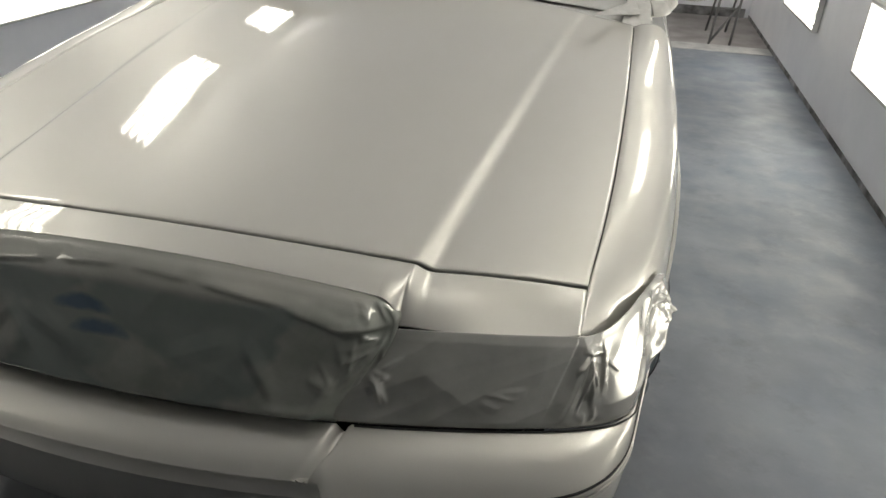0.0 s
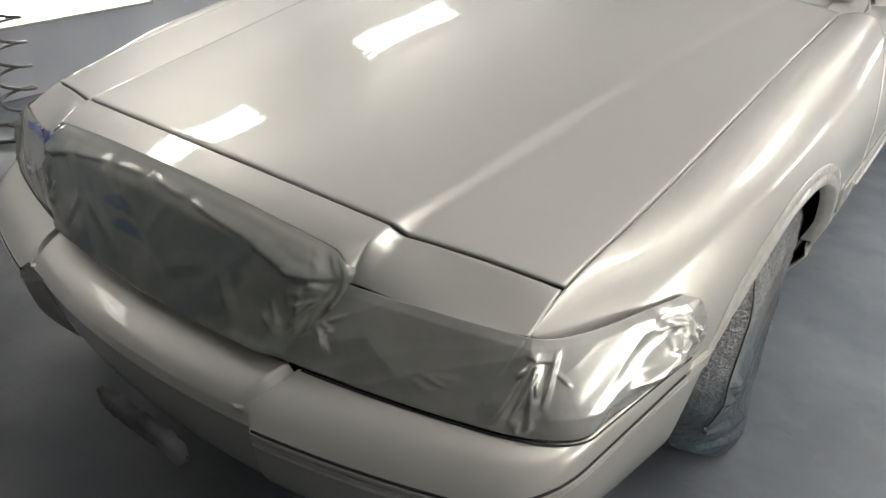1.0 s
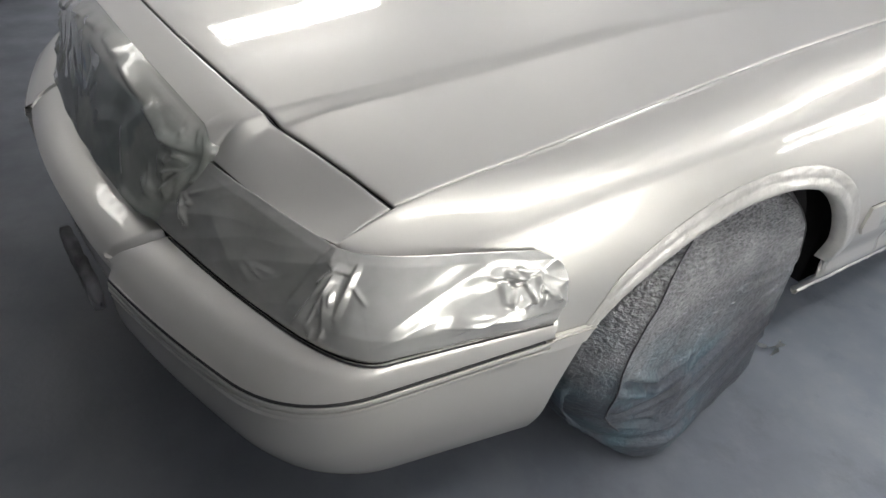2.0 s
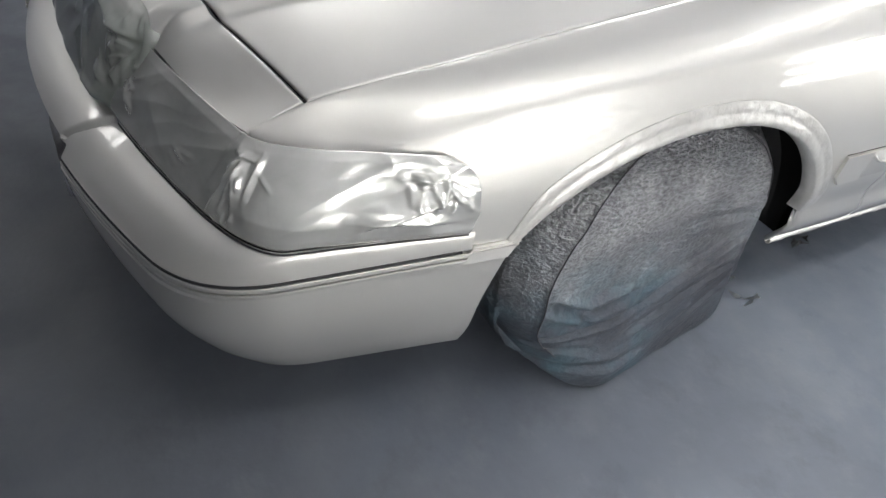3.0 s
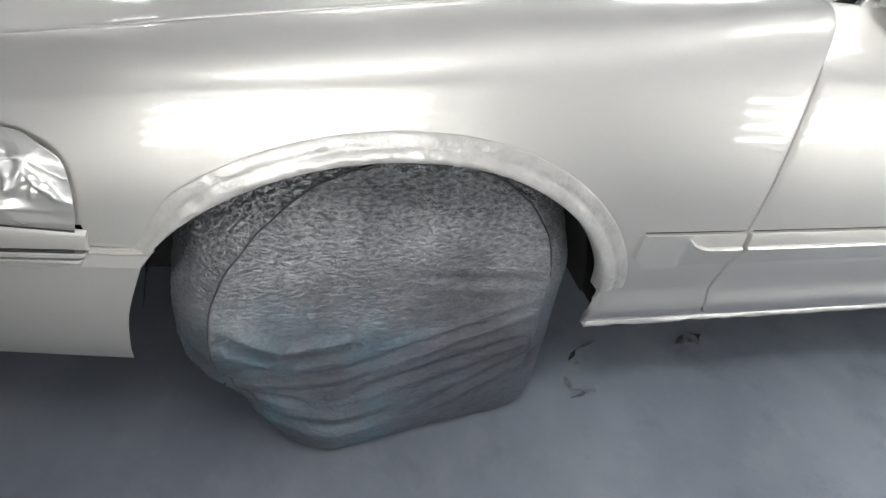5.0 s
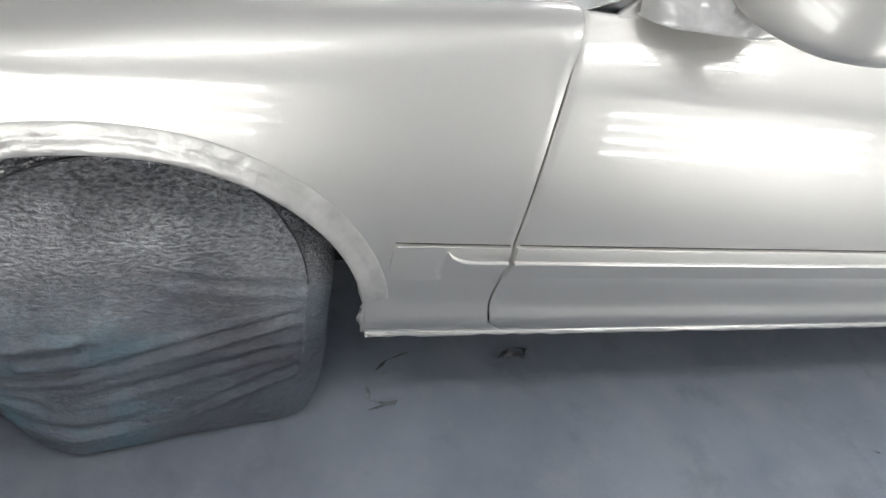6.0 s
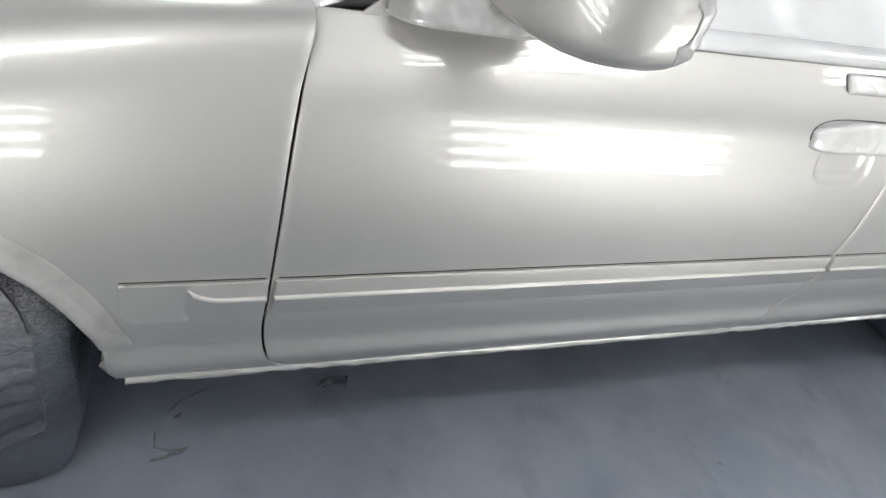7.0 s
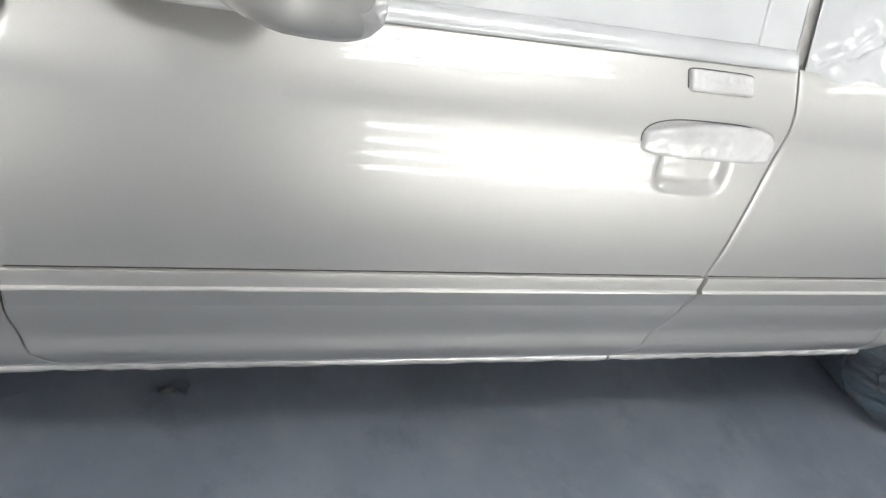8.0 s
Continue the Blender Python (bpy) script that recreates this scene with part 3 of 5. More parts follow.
def hood_rows():
    rows = []
    for u in np.linspace(-1, 1, 181):
        row = []
        for t in np.linspace(0, 1, 72):
            y = hood_line(u * 0.79) + t ** 1.15 * (HOOD_BACK(u * 0.79) - hood_line(u * 0.79))
            x = u * (EDGE_X(y) - 0.0030)
            row.append((x, y, hood_z(x, y)))
        rows.append(row)
    return rows


hood = part("hood", shell(hood_rows()), PAINT, car)
# black tubes added below the hood's gaps in place of their shade
for side in (1, -1):
    line = [(side * (EDGE_X(y) - 0.0008), y, EDGE_Z(y) - 0.0085) for y in np.linspace(0.55, 1.985, 60)]
    part("hood_gap_line", tube(bmesh.new(), line, 0.0045, 6), RUBBER, hood, "black line added for the shade in the gap beside the hood")
line = [(x, hood_line(x) - 0.0026, hood_z(x, hood_line(x)) - 0.0095) for x in np.linspace(-0.78, 0.78, 160)]
part("hood_gap_line", tube(bmesh.new(), line, 0.0050, 6), RUBBER, hood, "black line added for the shade along the hood's front edge")


# nose: curves that run from the middle of the front round the corner to the side
class Line:
    """y0 + bow x^2 up to xc, then a rounded corner to side, then straight to end. Heights from the middle to the end."""

    def __init__(self, y0, bow, xc, side, end, heights):
        self.y0, self.bow, self.xc, self.side, self.end = y0, bow, xc, side, end
        ya, slope = y0 + bow * xc * xc, 2 * bow * xc
        run = (end[0] - side[0]) / (end[1] - side[1])
        x = (side[0] + run * (ya - slope * xc - side[1])) / (1 - run * slope)
        self.knee = (x, ya + slope * (x - xc))
        self.z = smooth_table((0, 0.33, 0.6, 0.8, 1.0), heights)

    def at(self, s):
        if s <= 0.6:
            x = self.xc * s / 0.6
            return np.array((x, self.y0 + self.bow * x * x, self.z(s)))
        if s <= 0.8:
            t = (s - 0.6) / 0.2
            a, b, c = np.array((self.xc, self.y0 + self.bow * self.xc ** 2)), np.array(self.knee), np.array(self.side)
            p = (1 - t) ** 2 * a + 2 * t * (1 - t) * b + t * t * c
        else:
            t = (s - 0.8) / 0.2
            p = (1 - t) * np.array(self.side) + t * np.array(self.end)
        return np.array((p[0], p[1], self.z(s)))


# lower face, then the shelf edge, then the shelf up to the lamps
LOWER = [
    Line(0.268, 0.21, 0.695, (0.846, 0.54), (0.898, 0.830), (0.205, 0.205, 0.205, 0.21, 0.215)),
    Line(0.212, 0.215, 0.715, (0.874, 0.51), (0.925, 0.832), (0.27, 0.27, 0.27, 0.275, 0.28)),
    Line(0.160, 0.22, 0.74, (0.902, 0.49), (0.940, 0.840), (0.36, 0.36, 0.36, 0.37, 0.37)),
    Line(0.142, 0.23, 0.75, (0.906, 0.48), (0.952, 0.868), (0.452, 0.449, 0.450, 0.463, 0.478)),
]
SHELF = [
    Line(0.143, 0.235, 0.75, (0.905, 0.47), (0.958, 0.890), (0.492, 0.487, 0.488, 0.500, 0.514)),
    Line(0.172, 0.227, 0.75, (0.9045, 0.47), (0.9585, 0.893), (0.517, 0.513, 0.514, 0.522, 0.525)),
    Line(0.212, 0.212, 0.74, (0.9025, 0.473), (0.9575, 0.895), (0.538, 0.536, 0.537, 0.541, 0.536)),
    Line(0.262, 0.20, 0.73, (0.8965, 0.478), (0.9545, 0.896), (0.552, 0.552, 0.553, 0.553, 0.542)),
]
BUMPER = LOWER + SHELF
# under the shelf edge: height below it, depth with the slot, depth without, depth in the middle of the front
UNDER = ((0.0, 0.0, 0.0, 0.0), (0.0010, 0.0010, 0.001, 0.002), (0.0014, 0.022, 0.001, 0.006), (0.0140, 0.022, 0.001, 0.013), (0.0062, -0.0030, 0.001, 0.015), (0.0072, -0.0042, 0.001, 0.017), (0.0140, -0.0045, 0.001, 0.026),
         (0.0150, 0.0050, 0.001, 0.027), (0.0168, 0.0050, 0.001, 0.028), (0.0180, -0.0052, 0.001, 0.028), (0.0225, -0.0060, 0.001, 0.029), (0.0270, -0.0042, 0.001, 0.031), (0.0300, 0.001, 0.001, 0.032), (0.034, 0.001, 0.001, 0.033))
LAMP_TOP = Line(0.335, 0.187, 0.782, (0.872, 0.60), (0.932, 0.785), (0.761, 0.753, 0.716, 0.710, 0.700))


def grille_top(x):
    """Edge of the painted header above the grille."""
    q = min(1.0, abs(x) / 0.46) ** 2
    return np.array((x, 0.346 + 0.031 * q, 0.814 - 0.043 * q))


def lamp_top(x):
    """Edge of the painted header above a lamp."""
    d = x - 0.475
    return np.array((x, 0.370 + 0.200 * d + 0.165 * d * d, 0.723 - 0.022 * d))


def header_edge(x):
    """The header's lower edge: over the grille, round the grille's corner, along the lamp."""
    if x < 0.438:
        return grille_top(x)
    if x > 0.476:
        return lamp_top(x)
    k = (x - 0.438) / 0.038
    a, b = grille_top(0.438), lamp_top(0.476)
    drop = 1 - math.sqrt(max(0.0, 1 - k * k))
    return np.array((x, a[1] + (b[1] - a[1]) * k, a[2] + (b[2] - a[2]) * drop))


def blend(lines, s, v):
    """Catmull-Rom through the lines; v from 0 to 1."""
    k = v * (len(lines) - 1)
    i = min(int(k), len(lines) - 2)
    t = k - i
    p = [lines[min(max(i + j, 0), len(lines) - 1)].at(s) for j in (-1, 0, 1, 2)]
    return 0.5 * (2 * p[1] + (p[2] - p[0]) * t + (2 * p[0] - 5 * p[1] + 4 * p[2] - p[3]) * t * t + (3 * p[1] - p[0] - 3 * p[2] + p[3]) * t ** 3)


def bumper_column(s):
    """The bumper's skin at one place along it, from the foot up to the lamps."""
    n = np.array((0.25 + 0.75 * step(0.6, 0.8, s), -1 + step(0.6, 0.85, s), 0.0))
    n /= np.linalg.norm(n)
    edge = SHELF[0].at(s)
    middle = step(0.408, 0.385, edge[0])
    edge = edge + np.array((0, 0.018, 0.016)) * middle
    slot = step(0.398, 0.408, edge[0]) * step(0.796, 0.788, edge[1])
    column = []
    for v in np.linspace(0, 1, 22):
        p = blend(LOWER, s, v)
        column.append(p - n * 0.033 * middle * step(0.1, 0.75, v))
    for down, deep, plain, mid in UNDER[::-1]:
        d = slot * deep + (1 - slot) * plain
        d = (1 - middle) * d + middle * mid
        column.append(edge - n * d - np.array((0, 0.65 * down * step(0.90, 1.0, s), down)))
    # a shallow valley crosses the shelf where the middle meets the sides
    for v in np.linspace(0, 1, 22)[1:]:
        p = blend(SHELF, s, v) + np.array((0, 0.018, 0.016)) * middle * (1 - v) ** 1.3
        line = 0.366 + 0.045 * v
        valley = step(line - 0.026, line - 0.006, p[0]) * step(line + 0.003, line - 0.003, p[0])
        behind = step(0.790, 0.796, edge[1])
        p = (1 - behind) * p + behind * (edge - n * 0.014 * v)
        p[2] -= (0.010 + 0.008 * v) * valley * step(0.0, 0.12, v)
        column.append(p)
    return [tuple(p) for p in column]


def bumper_rows():
    ss = list(np.linspace(0, 0.23, 16)) + list(np.linspace(0.23, 0.345, 64))[1:] + list(np.linspace(0.345, 0.90, 60))[1:] + list(np.linspace(0.90, 1.0, 60))[1:]
    half = [bumper_column(s) for s in ss]
    return [[(-x, y, z) for x, y, z in row] for row in half[:0:-1]] + half


bumper = sharp(part("front_bumper", shell(bumper_rows(), 0.003, 0.001), PAINT, car), 32)


# black tubes at the mouths of slot and groove stand in for their shade
for side in (1, -1):
    line = []
    for s in np.linspace(0.32, 0.945, 120):
        p = SHELF[0].at(s)
        if p[0] > 0.404 and p[1] < 0.789:
            n = np.array((0.25 + 0.75 * step(0.6, 0.8, s), -1 + step(0.6, 0.85, s), 0.0))
            p = p - n / np.linalg.norm(n) * 0.0002 - np.array((0, 0, 0.0040))
            line.append((side * p[0], p[1], p[2]))
    part("slot_shade_line", tube(bmesh.new(), line, 0.0026, 6), RUBBER, bumper, "black line added for the shade in the bumper's slot")
    bead = [(x + side * 0.0012, y - 0.0012, z - 0.0119) for x, y, z in line]
    part("groove_shade_line", tube(bmesh.new(), bead, 0.0011, 6), RUBBER, bumper, "thin black line added for the shade of the groove below the bead")


def header_rows():
    """Painted panel between the hood's front edge and the lamps."""
    rows = []
    us = [-1 + 0.38 * k / 40 for k in range(40)] + [-0.62 + 0.07 * k / 40 for k in range(40)] + [-0.55 + 0.55 * k / 40 for k in range(40)]
    for u in us + [0.0] + [-k for k in us[::-1]]:
        x = abs(u) * 0.7835
        a = header_edge(x)
        yb = hood_line(x) - 0.0052
        b = np.array((x, yb, hood_z(x, yb) - 0.0005))
        steep = (b[2] - a[2]) / (b[1] - a[1])
        slope = 0.190 + (0.85 * steep - 0.190) * step(0.40, 0.78, x)
        lip = b[2] - slope * (b[1] - a[1]) - a[2]
        row = []
        for t in np.linspace(0, 1, 24) ** 1.4:
            p = (1 - t) * a + t * b
            p[2] = b[2] - slope * (b[1] - p[1]) - lip * max(0.0, 1 - t / 0.70) ** 2
            edge = step(0.60, 1.0, abs(u)) * (1 - t * t)
            p[2] = (1 - edge) * p[2] + edge * EDGE_Z(p[1])
            row.append((math.copysign(p[0], u), p[1], p[2]))
        rows.append(row)
    return rows


part("header_panel", shell(header_rows(), 0.012), PAINT, car)


# ---------------------------------------------------------------- masking film
def crumple(p, scale, amount, seed=0.0):
    """Sharp folds of thin plastic: ridged noise at two sizes."""
    q = Vector(p) * scale + Vector((seed, seed * 1.7, 3.1 * seed))
    return amount * (1 - 2 * abs(noise.noise(q)) + 0.45 * (1 - 2 * abs(noise.noise(q * 2.7))))


def facets(a, b, scale, amount, seed=0.0):
    """Flat facets between hard creases, as in crushed film."""
    d = noise.voronoi(Vector((a * scale + seed, b * scale - seed, seed)))[0]
    return amount * (d[0] - 0.35 * d[1])


def fan(rng, u, w, count, spread, reach, deep):
    """Sharp folds that run out from one gathered spot of the film."""
    folds = []
    for k in range(count):
        a = radians(rng.uniform(*spread))
        r0, r1 = rng.uniform(0.0, 0.35) * reach, rng.uniform(0.5, 1.0) * reach
        folds.append((u + r0 * math.cos(a) + rng.uniform(-0.012, 0.012), w + r0 * math.sin(a) + rng.uniform(-0.008, 0.008), u + r1 * math.cos(a), w + r1 * math.sin(a), rng.uniform(0.5, 1.0) * deep, rng.uniform(0.004, 0.009), rng.uniform(0.3, 2.0)))
    return folds


def fold_field(folds, u, w):
    """Height of the folds at a spot: each a crisp ridge with one steep and one shallow side."""
    total = 0.0
    for ua, wa, ub, wb, deep, wide, skew in folds:
        du, dw = ub - ua, wb - wa
        long2 = du * du + dw * dw
        t = ((u - ua) * du + (w - wa) * dw) / long2
        if t < 0 or t > 1:
            continue
        off = ((u - ua) * dw - (w - wa) * du) / math.sqrt(long2)
        d = off / (wide * skew) if off > 0 else -off / wide
        if d < 1:
            total += deep * (1 - d) * min(1.0, 4 * t, 3 * (1 - t))
    return total


_rng = random.Random(11)
LAMP_FOLDS = fan(_rng, 1.015, 0.150, 6, (200, 330), 0.13, 0.0075) + [(1.00, 0.15, 1.03, 0.03, 0.010, 0.022, 0.35), (1.05, 0.155, 1.045, 0.06, 0.008, 0.016, 0.4), (0.965, 0.145, 1.06, 0.135, 0.006, 0.010, 0.6), (0.99, 0.13, 0.965, 0.01, 0.007, 0.020, 0.4)] + fan(_rng, 1.44, 0.130, 14, (170, 300), 0.12, 0.0085) + fan(_rng, 1.36, 0.06, 4, (20, 110), 0.07, 0.006) + fan(_rng, 0.53, 0.10, 9, (-70, 60), 0.09, 0.005)
LAMP_FOLDS += [(1.30, 0.035, 1.46, 0.105, 0.012, 0.045, 0.15), (1.27, 0.055, 1.46, 0.040, 0.007, 0.020, 0.3), (1.40, 0.145, 1.42, 0.07, 0.007, 0.018, 0.4)]
LAMP_FOLDS += fan(_rng, 1.02, 0.01, 4, (20, 150), 0.04, 0.004) + fan(_rng, 0.75, 0.07, 4, (-40, 20), 0.15, 0.0025)
GRILLE_FOLDS = fan(_rng, 0.565, 0.130, 16, (120, 290), 0.12, 0.008) + fan(_rng, 0.50, 0.045, 7, (90, 200), 0.10, 0.005) + [(0.0, 0.156, 0.16, 0.152, 0.006, 0.016, 0.35), (0.15, 0.152, 0.36, 0.143, 0.007, 0.015, 0.35), (0.34, 0.143, 0.50, 0.124, 0.006, 0.016, 0.35), (0.44, 0.128, 0.565, 0.142, 0.010, 0.013, 0.5), (0.47, 0.105, 0.56, 0.125, 0.007, 0.012, 0.6), (0.10, 0.06, 0.26, 0.095, 0.003, 0.020, 0.8), (0.27, 0.095, 0.36, 0.03, 0.004, 0.022, 0.6), (0.33, 0.02, 0.45, 0.022, 0.005, 0.010, 0.5)]


def film_point(s, t, proud, seed, folds, tuck):
    """A point of film on the lamp band: t 0 at the bumper, 1 at the upper edge."""
    a, b = BUMPER[-1].at(s), LAMP_TOP.at(s)
    if s <= 0.6:
        b = lamp_top(b[0]) if folds is LAMP_FOLDS else grille_top(b[0])
    out = np.array((0.2 + 0.8 * step(0.60, 0.76, s), -1 + step(0.62, 0.80, s), 0.2))
    out /= np.linalg.norm(out)
    p = a + (b - a) * t + out * proud
    rim = min(1.0, 10 * t, 10 * (1 - t))
    u, w = 1.55 * s, 0.17 * t
    calm = 1.0 if folds is LAMP_FOLDS else 0.45
    soft = calm * (0.0040 - 0.0022 * step(0.64, 0.68, s)) * (1 - 2 * abs(noise.noise(Vector((4 * u + 7 * w, 8 * w - 2 * u, seed))))) + 0.0022 * (1 - 2 * abs(noise.noise(Vector((9 * u - 16 * w, 5 * w, seed + 4)))))
    loose = max(step(0.60, 0.625, s) * step(0.70, 0.665, s), step(0.81, 0.86, s))
    crush = fold_field(folds, u, w) + loose * (0.75 + 0.6 * step(0.80, 0.86, s)) * facets(1.1 * u + 0.8 * w, 1.6 * w - 0.3 * u, 9.0, 0.012, seed + 9)
    tent = t / 0.27 if t < 0.27 else 1 - (t - 0.27) / 0.73
    crush += 0.010 * tent * step(0.655, 0.70, s) * step(0.985, 0.93, s)
    fold = rim * (soft + crush)
    p = p + out * (0.004 + fold - tuck * step(0.94, 1.0, t) - 0.008 * step(0.05, 0.0, t))
    p[1] += 0.5 * tuck * step(0.96, 1.0, t)
    if p[1] > 0.452 and s > 0.6:
        g = surface(p[1], p[2])[0] + 0.004 + 0.9 * max(0.0, fold + 0.002)
        gap = p[0] - g
        p[0] = g + 0.5 * (gap + math.sqrt(gap * gap + 0.004 ** 2))
    return p


def lamp_film():
    rows = []
    for i in range(380):
        q = i / 379
        row = []
        for j in range(76):
            t = 0.99 * j / 75
            s0 = 0.305 + 0.030 * step(0.0, 1.0, t)
            s1 = 0.945 + 0.040 * t - 0.050 * max(0.0, (t - 0.66) / 0.34) ** 3
            s = s0 + (s1 - s0) * q
            row.append(tuple(film_point(s, t, 0.005 * math.sin(math.pi * t), 1.3, LAMP_FOLDS, 0.0)))
        rows.append(row)
    return rows


def grille_film():
    half = []
    for i in range(140):
        q = i / 139
        row = []
        for j in range(70):
            t = j / 69
            s1 = 0.318 + 0.050 * step(0.0, 0.75, t) - 0.022 * step(0.80, 1.0, t) ** 2
            s = s1 * q
            proud = 0.028 * step(0.0, 0.10, t) * step(1.03, 0.80, t) * step(1.0, 0.86, q) + 0.003
            row.append(tuple(film_point(s, t, proud, 7.7, GRILLE_FOLDS, 0.007)))
        half.append(row)
    # the outer edge turns back under the lamp's film and the header
    half.append([(x + 0.003, y + 0.014, z - 0.001) for x, y, z in half[-1]])
    half.append([(x + 0.001, y + 0.034, z - 0.002) for x, y, z in half[-1]])
    return [[(-x, y, z) for x, y, z in r] for r in half[:0:-1]] + half


lamp_rows = lamp_film()
for side in (1, -1):
    part("lamp_film", shell(lamp_rows if side > 0 else mirrored(lamp_rows), 0.0012, 0.0004, flip=side < 0), FILM, car, "wrinkled grey masking film over the headlamp")
for side in (1, -1):
    line = []
    for s in np.linspace(0.345, 0.945, 120):
        p = BUMPER[-1].at(s)
        out = np.array((0.2 + 0.8 * step(0.60, 0.76, s), -1 + step(0.62, 0.80, s), 0.0))
        p = p + out / np.linalg.norm(out) * (0.004 + 0.003 * step(0.6, 0.8, s)) + np.array((0, 0, 0.0006))
        line.append((side * p[0], p[1], p[2]))
    part("lamp_joint", tube(bmesh.new(), line, 0.0019, 6), RUBBER, bumper, "dark joint between bumper and masked lamp")
part("grille_film", shell(grille_film(), 0.0012, 0.0004), GRILLE_FILM, car, "wrinkled dull masking film over the grille")


def tape_strip(s0, s1, t0, t1, proud, folds):
    """A short strip of tape that lies on the film."""
    rows = []
    for i in range(10):
        row = []
        for j in range(6):
            s, t = s0 + (s1 - s0) * i / 9, t0 + (t1 - t0) * j / 5 + 0.02 * math.sin(5.0 * i / 9)
            x, y, z = film_point(s, t, proud, 1.3 if folds is LAMP_FOLDS else 7.7, folds, 0.0)
            row.append((-x, y - 0.003, z + 0.002))
        rows.append(row)
    return shell(rows, 0.0008, 0.0003, flip=True)


part("blue_tape", tape_strip(0.322, 0.350, 0.80, 0.93, 0.022, GRILLE_FOLDS), BLUE, car, "scrap of blue masking tape at the grille's corner")
part("blue_tape", tape_strip(0.43, 0.53, 0.86, 0.95, 0.004, LAMP_FOLDS), BLUE, car, "strip of blue masking tape above the lamp")


def patch(y0, y1, z0, z1, height, nu=40, nv=20, seed=0.0, wild=0.0, flip=False):
    """A piece that lies on the body side; height(a, b) above the paint for a, b in -1..1."""
    rows = []
    for i in range(nu):
        row = []
        for j in range(nv):
            a, b = 2 * i / (nu - 1) - 1, 2 * j / (nv - 1) - 1
            y, z = y0 + (y1 - y0) * (a + 1) / 2, z0 + (z1 - z0) * (b + 1) / 2
            p, n = surface(y, z), side_normal(y, z)
            h = height(a, b)
            h = h if h > 0.0004 else -0.003
            if wild:
                h += max(0.0, min(1.0, 5 * h / 0.01)) * crumple(p, 38, wild, seed)
            row.append(tuple(p + n * h))
        rows.append(row)
    return lay(rows, flip)


def arch_tape(flip):
    """Band of film taped round the lip of the wheel opening."""
    rows = []
    for t in np.linspace(ARCH_FIRST - 0.02, math.pi - 0.22, 150):
        row = []
        yi, zi = arch(t, -0.001)
        yo, zo = arch(t, 0.048 - 0.026 * step(ARCH_FIRST + 0.28, ARCH_FIRST - 0.02, t))
        row.append((side_x(yi, zi) - 0.03, *arch(t, -0.004)))
        for q in np.linspace(0, 1, 14):
            y, z = yi + (yo - yi) * q, zi + (zo - zi) * q
            w = crumple((0, y, z), 55, 0.0014, 5.5) * min(1, 4 * q + 0.4, 5 * (1 - q))
            bulge = 0.006 * math.sin(math.pi * min(1, 1.6 * q + 0.1)) ** 0.7 if q < 0.6 else 0.0035
            row.append((surface(y, z)[0] + 0.0015 + bulge * (1 - q) + w, y, z))
        rows.append(row)
    return lay(rows, flip)


def moulding(y_front, y_rear, flip, swoosh=False):
    """Rub strip along the side: flat face below, chamfer above a raised line."""
    prof = ((0.476, -0.001), (0.477, 0.0012), (0.50, 0.0068), (0.5195, 0.0116), (0.5215, 0.0150), (0.5245, 0.0162), (0.5275, 0.0150), (0.5295, 0.0105), (0.550, 0.0085), (0.5575, 0.0065), (0.559, -0.001))
    rows = []
    for q in [0.0, 0.0012, 0.003] + list(np.linspace(0.008, 0.992, 60)) + [0.997, 0.9988, 1.0]:
        row = []
        for z, h in prof:
            y = y_front(z) + (y_rear(z) - y_front(z)) * q
            if swoosh:
                flat = h if h <= 0 else 0.0075
                h = flat + (h - flat) * step(1.816, 1.826, y)
                if 0.519 < z < 0.530:
                    z += 0.019 * max(0.0, min(1.0, (1.870 - y) / 0.05)) ** 2
            end = min(1.0, q / 0.003, (1 - q) / 0.003)
            zz = z + 0.010 * (y - 1.94) / 1.25
            row.append((side_x(y, zz) + h * end ** 0.5, y, zz))
        rows.append(row)
    return lay(rows, flip)


def sill_film(y0, y1, seed, flip):
    rows = []
    for y in np.linspace(y0, y1, 60):
        row = []
        for a in np.linspace(0, 2 * math.pi, 9):
            w = crumple((0, y, a * 0.02), 16, 0.0025, seed)
            row.append((side_x(y, sill(y)) - 0.004 + (0.006 + w) * math.cos(a), y, sill(y) - 0.003 + (0.008 + w) * math.sin(a)))
        rows.append(row)
    return lay(rows, flip)


